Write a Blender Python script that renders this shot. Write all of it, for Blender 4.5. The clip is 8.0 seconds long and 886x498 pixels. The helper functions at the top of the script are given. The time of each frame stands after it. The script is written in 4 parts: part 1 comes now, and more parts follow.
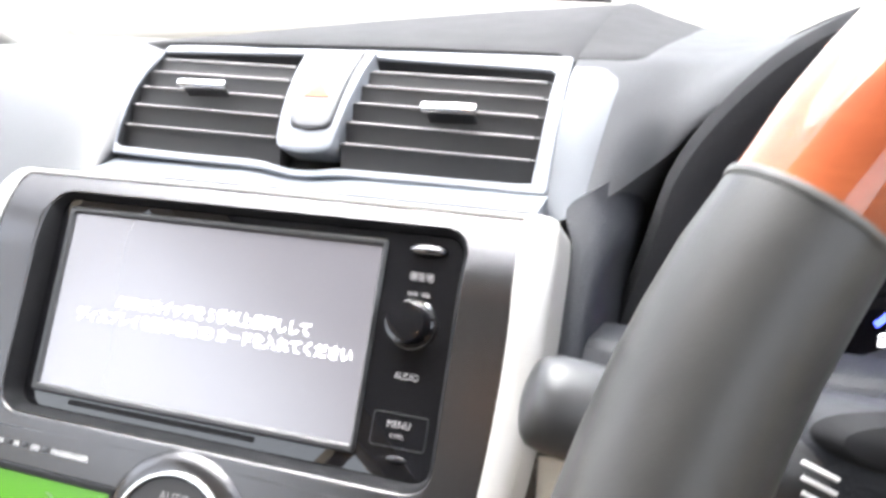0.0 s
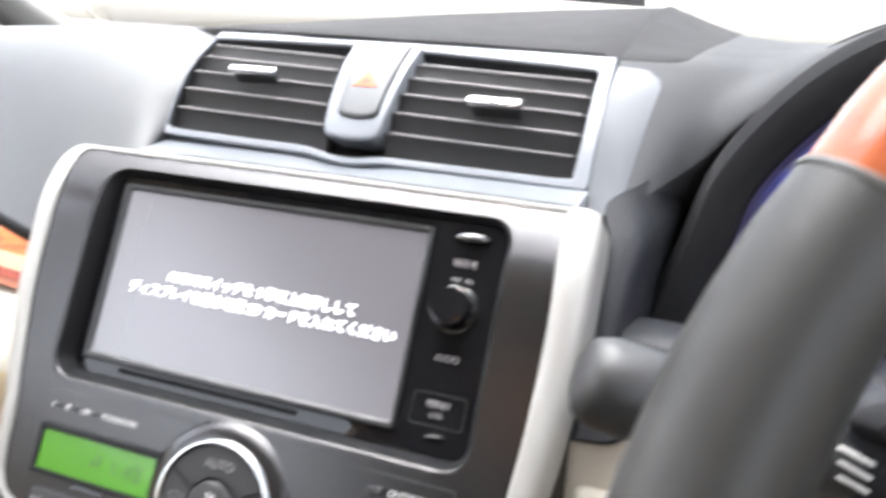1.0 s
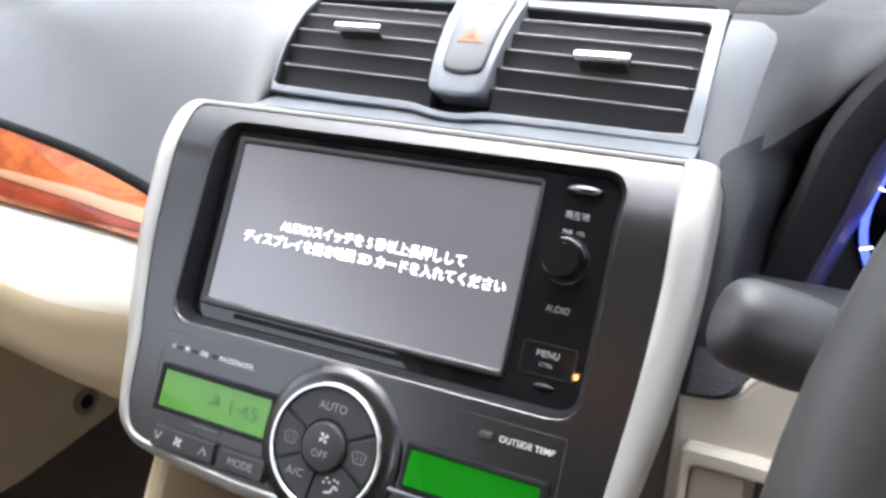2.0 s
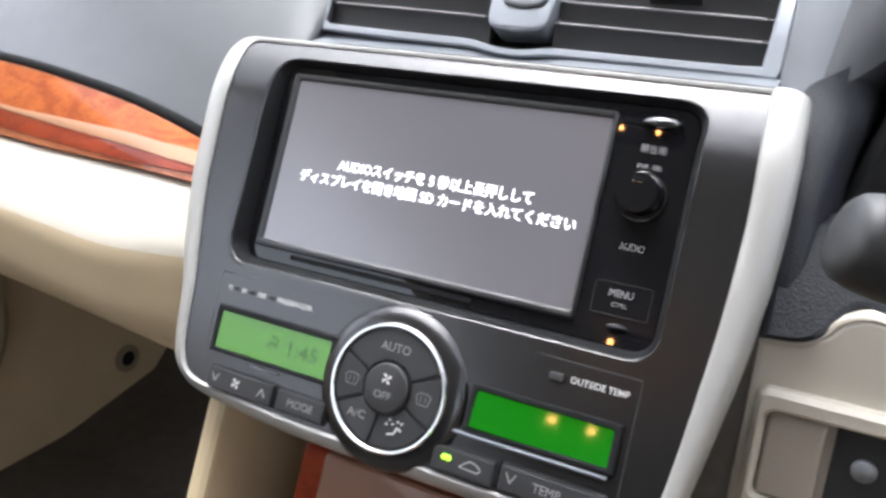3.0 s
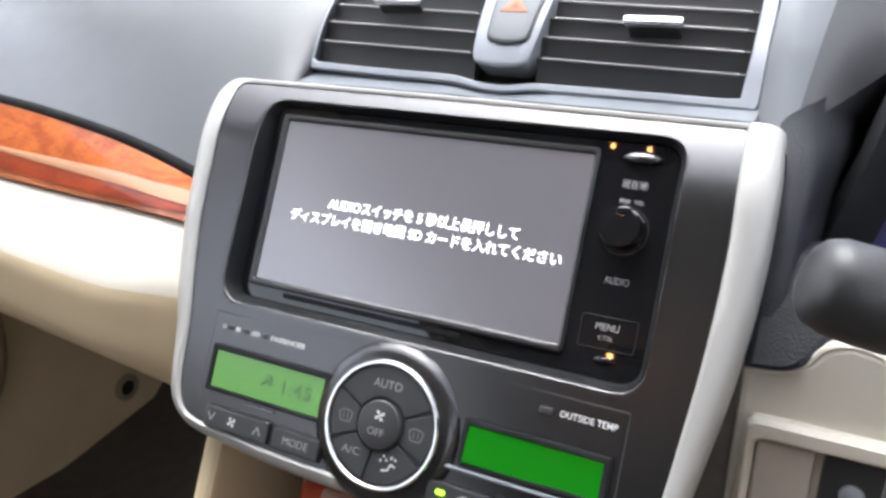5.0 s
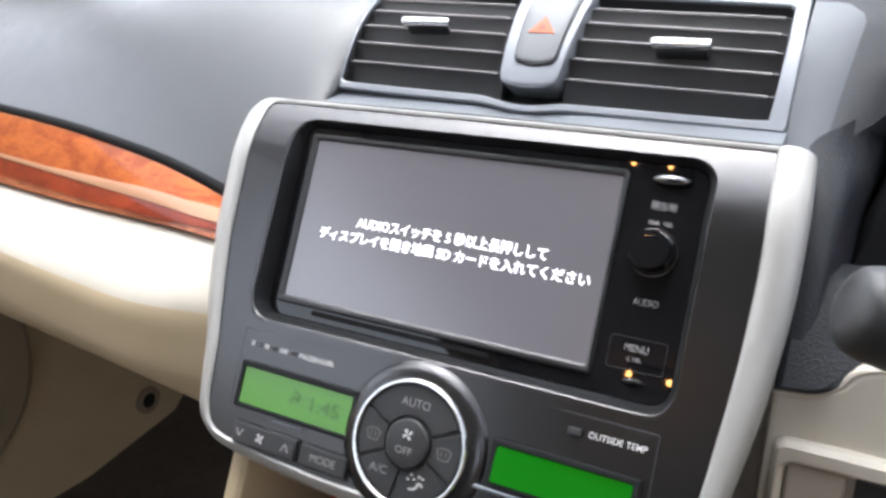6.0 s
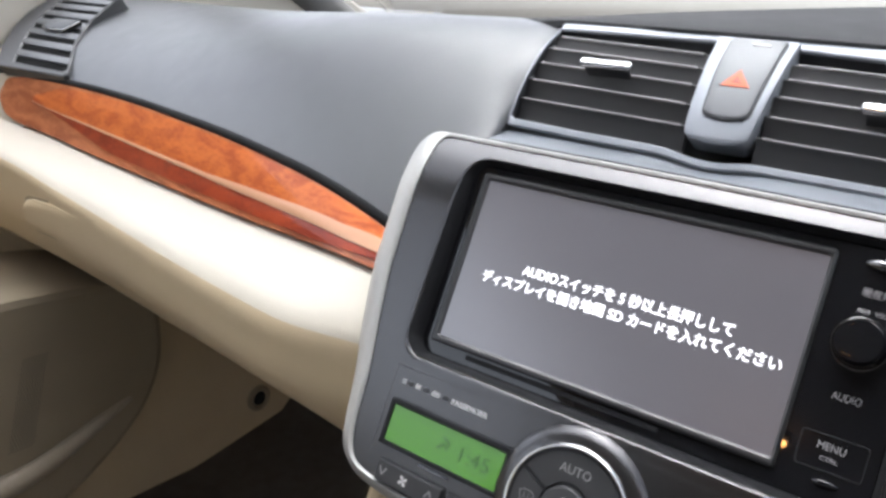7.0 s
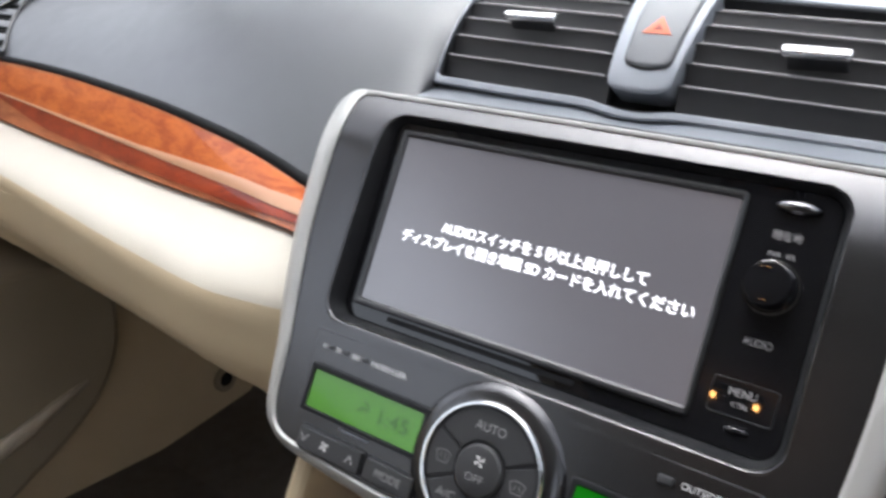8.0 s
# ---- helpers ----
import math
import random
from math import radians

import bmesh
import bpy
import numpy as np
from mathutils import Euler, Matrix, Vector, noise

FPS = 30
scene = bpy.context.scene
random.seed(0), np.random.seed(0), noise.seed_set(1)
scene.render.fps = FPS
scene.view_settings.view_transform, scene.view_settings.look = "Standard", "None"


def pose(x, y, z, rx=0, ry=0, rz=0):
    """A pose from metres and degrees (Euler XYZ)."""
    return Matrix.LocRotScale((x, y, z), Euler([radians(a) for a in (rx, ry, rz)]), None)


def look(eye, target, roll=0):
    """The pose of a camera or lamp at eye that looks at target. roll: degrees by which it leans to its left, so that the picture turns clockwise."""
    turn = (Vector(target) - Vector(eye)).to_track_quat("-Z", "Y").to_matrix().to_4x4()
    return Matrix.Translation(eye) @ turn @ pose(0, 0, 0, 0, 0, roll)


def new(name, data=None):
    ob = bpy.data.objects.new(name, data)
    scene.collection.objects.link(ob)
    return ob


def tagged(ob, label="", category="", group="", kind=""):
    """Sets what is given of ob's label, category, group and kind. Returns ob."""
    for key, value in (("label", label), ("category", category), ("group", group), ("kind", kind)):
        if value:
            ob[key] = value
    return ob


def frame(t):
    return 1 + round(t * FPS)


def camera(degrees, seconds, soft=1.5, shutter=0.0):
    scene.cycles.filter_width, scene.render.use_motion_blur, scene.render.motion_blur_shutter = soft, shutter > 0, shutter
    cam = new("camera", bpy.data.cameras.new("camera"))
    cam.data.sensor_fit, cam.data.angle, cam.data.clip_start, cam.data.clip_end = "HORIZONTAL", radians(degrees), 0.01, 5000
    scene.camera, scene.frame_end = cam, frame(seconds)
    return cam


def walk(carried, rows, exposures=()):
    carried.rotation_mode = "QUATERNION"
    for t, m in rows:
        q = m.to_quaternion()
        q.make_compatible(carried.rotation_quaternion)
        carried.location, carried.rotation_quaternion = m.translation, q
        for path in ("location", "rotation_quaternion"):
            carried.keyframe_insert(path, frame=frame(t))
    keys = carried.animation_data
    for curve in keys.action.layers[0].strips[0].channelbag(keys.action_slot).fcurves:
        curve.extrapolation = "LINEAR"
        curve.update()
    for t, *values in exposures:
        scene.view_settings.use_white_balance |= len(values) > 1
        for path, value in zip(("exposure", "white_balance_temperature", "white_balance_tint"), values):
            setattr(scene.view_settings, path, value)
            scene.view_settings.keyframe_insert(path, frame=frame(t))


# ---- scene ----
# ---- camera ----
cam = camera(58.95, 8.0, soft=3.0, shutter=0.5)
# seconds, place, Euler angles
PATH = [
    (0.0, 0.1997, -0.2669, 1.0668, 75.21, -1.12, 19.20),
    (0.5, 0.2035, -0.2716, 1.0768, 76.28, -3.23, 18.34),
    (1.0, 0.1928, -0.2822, 1.0654, 74.96, -3.18, 20.92),
    (1.2, 0.1743, -0.2943, 1.0608, 74.21, -2.88, 22.55),
    (2.3, 0.1788, -0.2948, 1.0559, 72.64, -2.17, 26.35),
    (2.5, 0.1755, -0.2961, 1.0535, 72.63, -1.29, 26.12),
    (3.0, 0.1609, -0.2950, 1.0401, 70.30, -2.31, 27.74),
    (3.5, 0.1580, -0.2997, 1.0400, 70.41, -1.78, 29.00),
    (4.0, 0.1618, -0.2989, 1.0429, 70.98, -1.36, 27.97),
    (4.5, 0.1657, -0.2962, 1.0450, 71.38, -0.84, 27.27),
    (5.8, 0.1656, -0.2949, 1.0588, 71.64, -1.33, 27.19),
    (6.0, 0.1618, -0.2991, 1.0538, 72.43, -0.97, 28.47),
    (6.2, 0.1571, -0.2979, 1.0552, 72.10, -0.84, 28.42),
    (6.3, 0.1545, -0.2969, 1.0567, 71.87, -0.87, 28.57),
    (6.5, 0.1472, -0.2957, 1.0598, 72.65, -1.14, 30.65),
    (6.6, 0.1419, -0.2963, 1.0610, 72.63, -1.70, 32.21),
    (6.8, 0.1308, -0.2995, 1.0626, 72.65, -3.06, 36.29),
    (6.9, 0.1270, -0.3010, 1.0630, 72.48, -3.93, 36.86),
    (7.0, 0.1255, -0.3016, 1.0631, 73.13, -4.37, 37.08),
    (7.2, 0.1273, -0.3012, 1.0623, 73.31, -4.41, 37.62),
    (7.5, 0.1342, -0.2972, 1.0592, 72.97, -4.51, 37.39),
    (8.0, 0.1470, -0.2778, 1.0526, 71.79, -3.12, 35.54),
]
walk(cam, [(t, pose(x, y, z, rx, ry, rz)) for t, x, y, z, rx, ry, rz in PATH],
     exposures=[(t, e, 6550 if t < 1.5 else 6340, 10) for t, e in ((0.0, 3.55), (0.5, 3.5), (1.0, 3.02), (1.7, 2.75), (2.5, 2.52), (4.5, 2.58), (6.0, 2.40), (7.0, 2.16), (8.0, 2.10))])

# ---- daylight: a bright overcast sky through the windows ----
world = bpy.data.worlds.new("sky")
scene.world = world
world.use_nodes = True
nt = world.node_tree
sky = nt.nodes.new("ShaderNodeTexSky")
sky.sky_type, sky.sun_disc = "NISHITA", False
sky.sun_elevation, sky.sun_rotation = radians(75), radians(-50)
sky.air_density, sky.dust_density, sky.ozone_density = 1.0, 3.5, 1.0
cloud = nt.nodes.new("ShaderNodeHueSaturation")  # thin cloud takes most of the sky's colour away
cloud.inputs["Saturation"].default_value = 0.35
nt.links.new(sky.outputs[0], cloud.inputs["Color"])
nt.links.new(cloud.outputs[0], nt.nodes["Background"].inputs["Color"])
nt.nodes["Background"].inputs["Strength"].default_value = 0.13
sun = new("sun", bpy.data.lights.new("sun", "SUN"))
sun.data.energy, sun.data.angle, sun.data.color = 0.80, radians(60), (0.93, 0.97, 1.0)
sun.matrix_world = look((-0.7, 0.6, 4.6), (0, 0, 0.9))


# ---- materials ----
def mat(name, color, rough=0.5, metal=0.0, grain=0.0, grain_size=900.0, vary=0.08, vary_size=14.0, coat=0.0, spec=0.5,
        emit=None, power=0.0):
    m = bpy.data.materials.new(name)
    m.use_nodes = True
    t = m.node_tree
    b = t.nodes["Principled BSDF"]
    b.inputs["Roughness"].default_value, b.inputs["Metallic"].default_value = rough, metal
    b.inputs["Coat Weight"].default_value, b.inputs["Coat Roughness"].default_value = coat, 0.04
    b.inputs["Specular IOR Level"].default_value = spec
    at = t.nodes.new("ShaderNodeTexCoord")
    n = t.nodes.new("ShaderNodeTexNoise")
    n.inputs["Scale"].default_value, n.inputs["Detail"].default_value = vary_size, 5.0
    t.links.new(at.outputs["Object"], n.inputs["Vector"])
    mix = t.nodes.new("ShaderNodeMix")
    mix.data_type = "RGBA"
    mix.inputs[6].default_value = (*[c * (1 - vary) for c in color], 1)
    mix.inputs[7].default_value = (*[min(1, c * (1 + vary)) for c in color], 1)
    t.links.new(n.outputs["Fac"], mix.inputs[0])
    t.links.new(mix.outputs[2], b.inputs["Base Color"])
    n2 = t.nodes.new("ShaderNodeTexNoise")
    n2.inputs["Scale"].default_value, n2.inputs["Detail"].default_value = vary_size * 4, 4.0
    t.links.new(at.outputs["Object"], n2.inputs["Vector"])
    r = t.nodes.new("ShaderNodeMapRange")
    r.inputs["To Min"].default_value, r.inputs["To Max"].default_value = max(0.02, rough * 0.85), min(1, rough * 1.15)
    t.links.new(n2.outputs["Fac"], r.inputs["Value"])
    t.links.new(r.outputs["Result"], b.inputs["Roughness"])
    if grain:
        g = t.nodes.new("ShaderNodeTexVoronoi")
        g.inputs["Scale"].default_value = grain_size
        t.links.new(at.outputs["Object"], g.inputs["Vector"])
        bump = t.nodes.new("ShaderNodeBump")
        bump.inputs["Strength"].default_value, bump.inputs["Distance"].default_value = grain, 0.0004
        t.links.new(g.outputs["Distance"], bump.inputs["Height"])
        t.links.new(bump.outputs["Normal"], b.inputs["Normal"])
    if emit:
        b.inputs["Emission Color"].default_value, b.inputs["Emission Strength"].default_value = (*emit, 1), power
    return m


def wood_mat(name, dark, light, stretch=(1.0, 3.0, 3.0)):
    """Burl veneer under a thick clear lacquer."""
    m = mat(name, dark, 0.40, coat=0.32, spec=0.10)
    t = m.node_tree
    b = t.nodes["Principled BSDF"]
    at = t.nodes.new("ShaderNodeTexCoord")
    mp = t.nodes.new("ShaderNodeMapping")
    mp.inputs["Scale"].default_value = stretch
    n = t.nodes.new("ShaderNodeTexNoise")
    n.inputs["Scale"].default_value, n.inputs["Detail"].default_value, n.inputs["Distortion"].default_value = 20.0, 7.0, 0.9
    n3 = t.nodes.new("ShaderNodeTexNoise")
    n3.inputs["Scale"].default_value, n3.inputs["Detail"].default_value, n3.inputs["Distortion"].default_value = 150.0, 4.0, 0.6
    t.links.new(at.outputs["Object"], mp.inputs["Vector"])
    t.links.new(mp.outputs["Vector"], n.inputs["Vector"])
    t.links.new(mp.outputs["Vector"], n3.inputs["Vector"])
    add = t.nodes.new("ShaderNodeMath")
    add.operation = "MULTIPLY_ADD"
    add.inputs[1].default_value, add.inputs[2].default_value = 0.44, -0.22
    t.links.new(n3.outputs["Fac"], add.inputs[0])
    s = t.nodes.new("ShaderNodeMath")
    t.links.new(n.outputs["Fac"], s.inputs[0])
    t.links.new(add.outputs[0], s.inputs[1])
    ramp = t.nodes.new("ShaderNodeValToRGB")
    e = ramp.color_ramp.elements
    e[0].position, e[0].color = 0.36, (*dark, 1)
    e[1].position, e[1].color = 0.62, (*light, 1)
    t.links.new(s.outputs[0], ramp.inputs["Fac"])
    t.links.new(ramp.outputs["Color"], b.inputs["Base Color"])
    return m


PAD = mat("soft_grey_dash_plastic", (0.036, 0.0372, 0.040), 0.40, grain=0.2, grain_size=1100, vary=0.06, spec=0.85)
HOOD = mat("matt_dark_dash_plastic", (0.026, 0.026, 0.028), 0.9, grain=0.3, grain_size=1100, vary=0.06, spec=0.04)
# Dash plastic with the sky sheen on the cheek put into its colour.
CHEEK_LIT = mat("skylit_cheek_plastic", (0.105, 0.112, 0.124), 0.45, metal=0.1, grain=0.08, grain_size=1500, vary=0.05)
SILVER = mat("silver_paint", (0.36, 0.352, 0.335), 0.42, metal=0.3, vary=0.04, grain=0.03, grain_size=2500)
LEDGE = mat("slate_satin_plastic", (0.13, 0.14, 0.158), 0.45, grain=0.08, grain_size=1500, vary=0.05)
FAINT = mat("faint_print", (0.13, 0.125, 0.125), 0.5)
SOFTPRINT = mat("soft_grey_print", (0.24, 0.235, 0.235), 0.5)
VENTTRIM = mat("satin_silver_vent_trim", (0.235, 0.247, 0.272), 0.46, metal=0.35, vary=0.04)
PANEL = mat("charcoal_metallic_paint", (0.081, 0.080, 0.082), 0.25, metal=0.9, vary=0.03)
KEYPL = mat("charcoal_key_plastic", (0.021, 0.021, 0.022), 0.5, vary=0.06, grain=0.06, grain_size=2500)
GLOSS = mat("gloss_black", (0.006, 0.006, 0.007), 0.022, vary=0.1)
SLOT_SHADE = mat("slot_shade", (0.006, 0.006, 0.006), 0.9, spec=0.05)
SEAM = mat("matt_black_seam", (0.012, 0.012, 0.013), 0.8, spec=0.15)
SADDLE_GREY = mat("satin_dark_dash_plastic", (0.052, 0.052, 0.054), 0.8, grain=0.25, grain_size=1100, vary=0.06, spec=0.08)
BLACK = mat("black_plastic", (0.026, 0.026, 0.028), 0.5, vary=0.1, grain=0.15, grain_size=1400)
TEXTURED = mat("textured_black_plastic", (0.017, 0.018, 0.022), 0.5, vary=0.1, grain=0.55, grain_size=900, spec=0.3)
# One cream plastic: sky light on the ledge goes in as a neutral tone.
CREAM_SKYLIT = mat("skylit_cream_plastic", (0.43, 0.392, 0.325), 0.55, grain=0.15, grain_size=1200, vary=0.04)
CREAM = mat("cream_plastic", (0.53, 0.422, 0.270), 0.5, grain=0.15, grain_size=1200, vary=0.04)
BEIGE = mat("beige_trim", (0.50, 0.41, 0.29), 0.6, grain=0.3, grain_size=900, vary=0.08)
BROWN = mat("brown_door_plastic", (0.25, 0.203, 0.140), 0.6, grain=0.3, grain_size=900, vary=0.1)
# Cream plastic lightened to stand in for stronger light on the driver's side.
PALE = mat("lightened_cream_plastic", (0.68, 0.63, 0.545), 0.45, grain=0.15, grain_size=1200, vary=0.04)
GREYBEIGE = mat("grey_beige_plastic", (0.50, 0.44, 0.38), 0.5, grain=0.2, grain_size=1400, vary=0.05)
CARPET = mat("dark_carpet", (0.10, 0.086, 0.072), 0.95, grain=0.9, grain_size=500, vary=0.3, vary_size=60)
LINING = mat("grey_roof_lining", (0.20, 0.192, 0.182), 0.9, grain=0.4, grain_size=500, vary=0.05)
CHROME = mat("chrome", (0.62, 0.62, 0.62), 0.10, metal=1.0, vary=0.02)
LEATHER = mat("dark_grey_leather", (0.024, 0.0235, 0.0225), 0.42, spec=0.5, grain=0.05, grain_size=1500, vary=0.12, vary_size=30)
STALK = mat("grey_stalk_plastic", (0.026, 0.026, 0.027), 0.42, grain=0.1, grain_size=1500, vary=0.06)
PRINT = mat("grey_print", (0.50, 0.49, 0.48), 0.5)
SLAT = mat("dark_slat_plastic", (0.034, 0.033, 0.034), 0.5, vary=0.08)
DIMPRINT = mat("dim_print", (0.33, 0.315, 0.315), 0.5)
ORANGE = mat("orange_red_print", (0.62, 0.12, 0.04), 0.5)
WOOD = wood_mat("burl_wood", (0.36, 0.070, 0.015), (0.56, 0.140, 0.030))
WHEELWOOD = wood_mat("wheel_wood", (0.245, 0.058, 0.021), (0.30, 0.078, 0.028))
WHEELWOOD.node_tree.nodes["Principled BSDF"].inputs["Coat Weight"].default_value = 1.0
REDWOOD = wood_mat("dark_red_wood", (0.19, 0.020, 0.005), (0.29, 0.038, 0.009))
SCREEN = mat("display", (0.05, 0.05, 0.055), 0.25, vary=0.02, coat=1.0, emit=(0.55, 0.51, 0.58), power=0.036)
SCREEN.node_tree.nodes["Principled BSDF"].inputs["Coat IOR"].default_value = 1.82
SCREEN.node_tree.nodes["Principled BSDF"].inputs["Coat Roughness"].default_value = 0.26
LIT = mat("lit_white", (0.8, 0.8, 0.8), 0.5, emit=(0.95, 0.93, 1.0), power=0.45)
LCD_L = mat("green_lcd", (0.030, 0.11, 0.006), 0.22, vary=0.05, emit=(0.14, 0.52, 0.010), power=0.040, coat=0.25)
LCD_R = mat("green_lcd_lit", (0.004, 0.035, 0.003), 0.05, vary=0.05, emit=(0.006, 0.40, 0.006), power=0.075, coat=0.0)
LCDINK = mat("lcd_ink", (0.045, 0.115, 0.028), 0.4)
GREENLED = mat("green_led", (0.06, 0.35, 0.02), 0.4, emit=(0.42, 1.0, 0.04), power=0.45)
BLUE = mat("blue_gauge_light", (0.02, 0.03, 0.4), 0.4, emit=(0.08, 0.12, 1.0), power=0.5)
REDLIT = mat("red_gauge_light", (0.5, 0.02, 0.02), 0.4, emit=(1.0, 0.05, 0.04), power=0.4)
BULB = mat("warm_bulb", (0.9, 0.7, 0.4), 0.4, emit=(1.0, 0.45, 0.13), power=15.0)
ASPHALT = mat("asphalt", (0.16, 0.16, 0.16), 0.9, vary=0.2, vary_size=3, grain=0.5, grain_size=200)
GLASS = bpy.data.materials.new("glass")
GLASS.use_nodes = True
_g = GLASS.node_tree.nodes["Principled BSDF"]
_g.inputs["Transmission Weight"].default_value, _g.inputs["Roughness"].default_value, _g.inputs["IOR"].default_value = 1.0, 0.0, 1.45


# ---- building blocks ----
def part(name, bm, material, parent=None, label="", sharp=38):
    me = bpy.data.meshes.new(name)
    bmesh.ops.recalc_face_normals(bm, faces=bm.faces)
    bm.to_mesh(me)
    bm.free()
    me.materials.append(material)
    me.polygons.foreach_set("use_smooth", [True] * len(me.polygons))
    me.set_sharp_from_angle(angle=radians(sharp))
    for f in me.polygons:
        if f.loop_total > 4:
            for i in f.loop_indices:
                me.edges[me.loops[i].edge_index].use_edge_sharp = True
    ob = new(name, me)
    ob.parent = parent
    if label:
        ob["label"] = label
    return ob


def thing(name, m, label, category, group="", kind=""):
    ob = new(name)
    ob.empty_display_size = 0.05
    ob.matrix_world = m
    return tagged(ob, label, category, group, kind)


def rrect(x0, y0, x1, y1, r, k=6):
    pts = []
    for cx, cy, a in ((x1 - r, y1 - r, 0), (x0 + r, y1 - r, 90), (x0 + r, y0 + r, 180), (x1 - r, y0 + r, 270)):
        pts += [(cx + r * math.cos(radians(a + 90 * i / k)), cy + r * math.sin(radians(a + 90 * i / k))) for i in range(k + 1)]
    return pts


def circle(cx, cy, r, k=40, a0=0, a1=360):
    full = abs(a1 - a0) >= 360
    return [(cx + r * math.cos(radians(a0 + (a1 - a0) * i / (k if full else k - 1))), cy + r * math.sin(radians(a0 + (a1 - a0) * i / (k if full else k - 1)))) for i in range(k)]


def sector(cx, cy, r0, r1, a0, a1, k=14):
    return circle(cx, cy, r1, k, a0, a1) + circle(cx, cy, r0, k, a1, a0)


def inset(loop, d):
    """The loop moved inwards by d (a loop that runs anticlockwise)."""
    n, out = len(loop), []
    area = sum(loop[i - 1][0] * loop[i][1] - loop[i][0] * loop[i - 1][1] for i in range(n))
    s = 1 if area > 0 else -1
    for i in range(n):
        a, b, c = Vector(loop[i - 1]), Vector(loop[i]), Vector(loop[(i + 1) % n])
        e, f = (b - a), (c - b)
        e = e.normalized() if e.length > 1e-9 else f.normalized()
        f = f.normalized() if f.length > 1e-9 else e
        m = Vector((-e.y - f.y, e.x + f.x)) * s
        m = m.normalized() if m.length > 1e-6 else Vector((-e.y, e.x)) * s
        k = max(0.5, m.dot(Vector((-e.y, e.x)) * s))
        p = b + m * (d / k)
        out.append((p.x, p.y))
    return out


def loft(rings, closed=True, caps=True, bm=None):
    """A skin over rings of 3D points, all of one length."""
    bm = bm or bmesh.new()
    vs = [[bm.verts.new(p) for p in ring] for ring in rings]
    k = len(rings[0])
    for a, b in zip(vs, vs[1:]):
        for i in range(k if closed else k - 1):
            j = (i + 1) % k
            bm.faces.new((a[i], a[j], b[j], b[i]))
    if caps and closed:
        bm.faces.new(vs[0][::-1])
        bm.faces.new(vs[-1])
    return bm


def slab(loop, z0, z1, bevel=0.0006, bm=None):
    """A plate with the outline loop, from z0 up to z1, its upper rim rounded off."""
    b = bevel
    rings = [[(x, y, z0) for x, y in loop], [(x, y, z1 - b) for x, y in loop]]
    if b:
        rings.append([(x, y, z1 - b * 0.3) for x, y in inset(loop, b * 0.3)])
        rings.append([(x, y, z1) for x, y in inset(loop, b)])
    return loft(rings, bm=bm)


def collar(outer, inner, z0, z1, bevel=0.0006, bm=None):
    """A frame between two loops of one length."""
    b = bevel
    seq = [(outer, z0), (outer, z1 - b), (inset(outer, b), z1), (inset(inner, -b), z1), (inner, z1 - b), (inner, z0)]
    rings = [[(x, y, z) for x, y in loop] for loop, z in seq]
    rings.append(rings[0])
    bm = bm or bmesh.new()
    vs = [[bm.verts.new(p) for p in ring] for ring in rings[:-1]]
    vs.append(vs[0])
    k = len(outer)
    for a, c in zip(vs, vs[1:]):
        for i in range(k):
            j = (i + 1) % k
            bm.faces.new((a[i], a[j], c[j], c[i]))
    return bm


def star(loop, centre, n):
    """n points of a loop at even angles round a centre from which all of it is seen."""
    out = []
    for i in range(n):
        a = 2 * math.pi * i / n
        d, best = Vector((math.cos(a), math.sin(a))), None
        for p, q in zip(loop, loop[1:] + loop[:1]):
            p, e = Vector(p) - Vector(centre), Vector(q) - Vector(p)
            den = d.x * e.y - d.y * e.x
            if abs(den) < 1e-12:
                continue
            s, u = (p.x * e.y - p.y * e.x) / den, (p.x * d.y - p.y * d.x) / den
            if s > 0 and -1e-6 <= u <= 1 + 1e-6 and (best is None or s > best):
                best = s
        out.append((centre[0] + d.x * best, centre[1] + d.y * best))
    return out


def tube(path, radii, k=16, bm=None):
    """A round bar along a path of 3D points, closed at both ends."""
    path = [Vector(p) for p in path]
    radii = radii if isinstance(radii, (list, tuple)) else [radii] * len(path)
    rings, up = [], None
    for i, p in enumerate(path):
        d = (path[min(i + 1, len(path) - 1)] - path[max(i - 1, 0)]).normalized()
        if up is None:
            up = d.orthogonal().normalized()
        up = (up - d * up.dot(d)).normalized()
        side = d.cross(up)
        rings.append([p + (up * math.cos(2 * math.pi * j / k) + side * math.sin(2 * math.pi * j / k)) * radii[i] for j in range(k)])
    return loft(rings, bm=bm)


def lathe(profile, k=32, bm=None):
    """A body turned round local z; profile: (radius, z), from the bottom up."""
    return loft([[(r * math.cos(2 * math.pi * j / k), r * math.sin(2 * math.pi * j / k), z) for j in range(k)] for r, z in profile], bm=bm)


def box(x0, y0, z0, x1, y1, z1, bevel=0.0, bm=None):
    bm = bm or bmesh.new()
    vs = [bm.verts.new((x, y, z)) for x in (x0, x1) for y in (y0, y1) for z in (z0, z1)]
    fs = [bm.faces.new([vs[i] for i in q]) for q in ((0, 1, 3, 2), (4, 6, 7, 5), (0, 4, 5, 1), (2, 3, 7, 6), (0, 2, 6, 4), (1, 5, 7, 3))]
    if bevel:
        bmesh.ops.recalc_face_normals(bm, faces=fs)
        bmesh.ops.bevel(bm, geom=list({e for f in fs for e in f.edges}), offset=bevel, segments=2, affect="EDGES")
    return bm


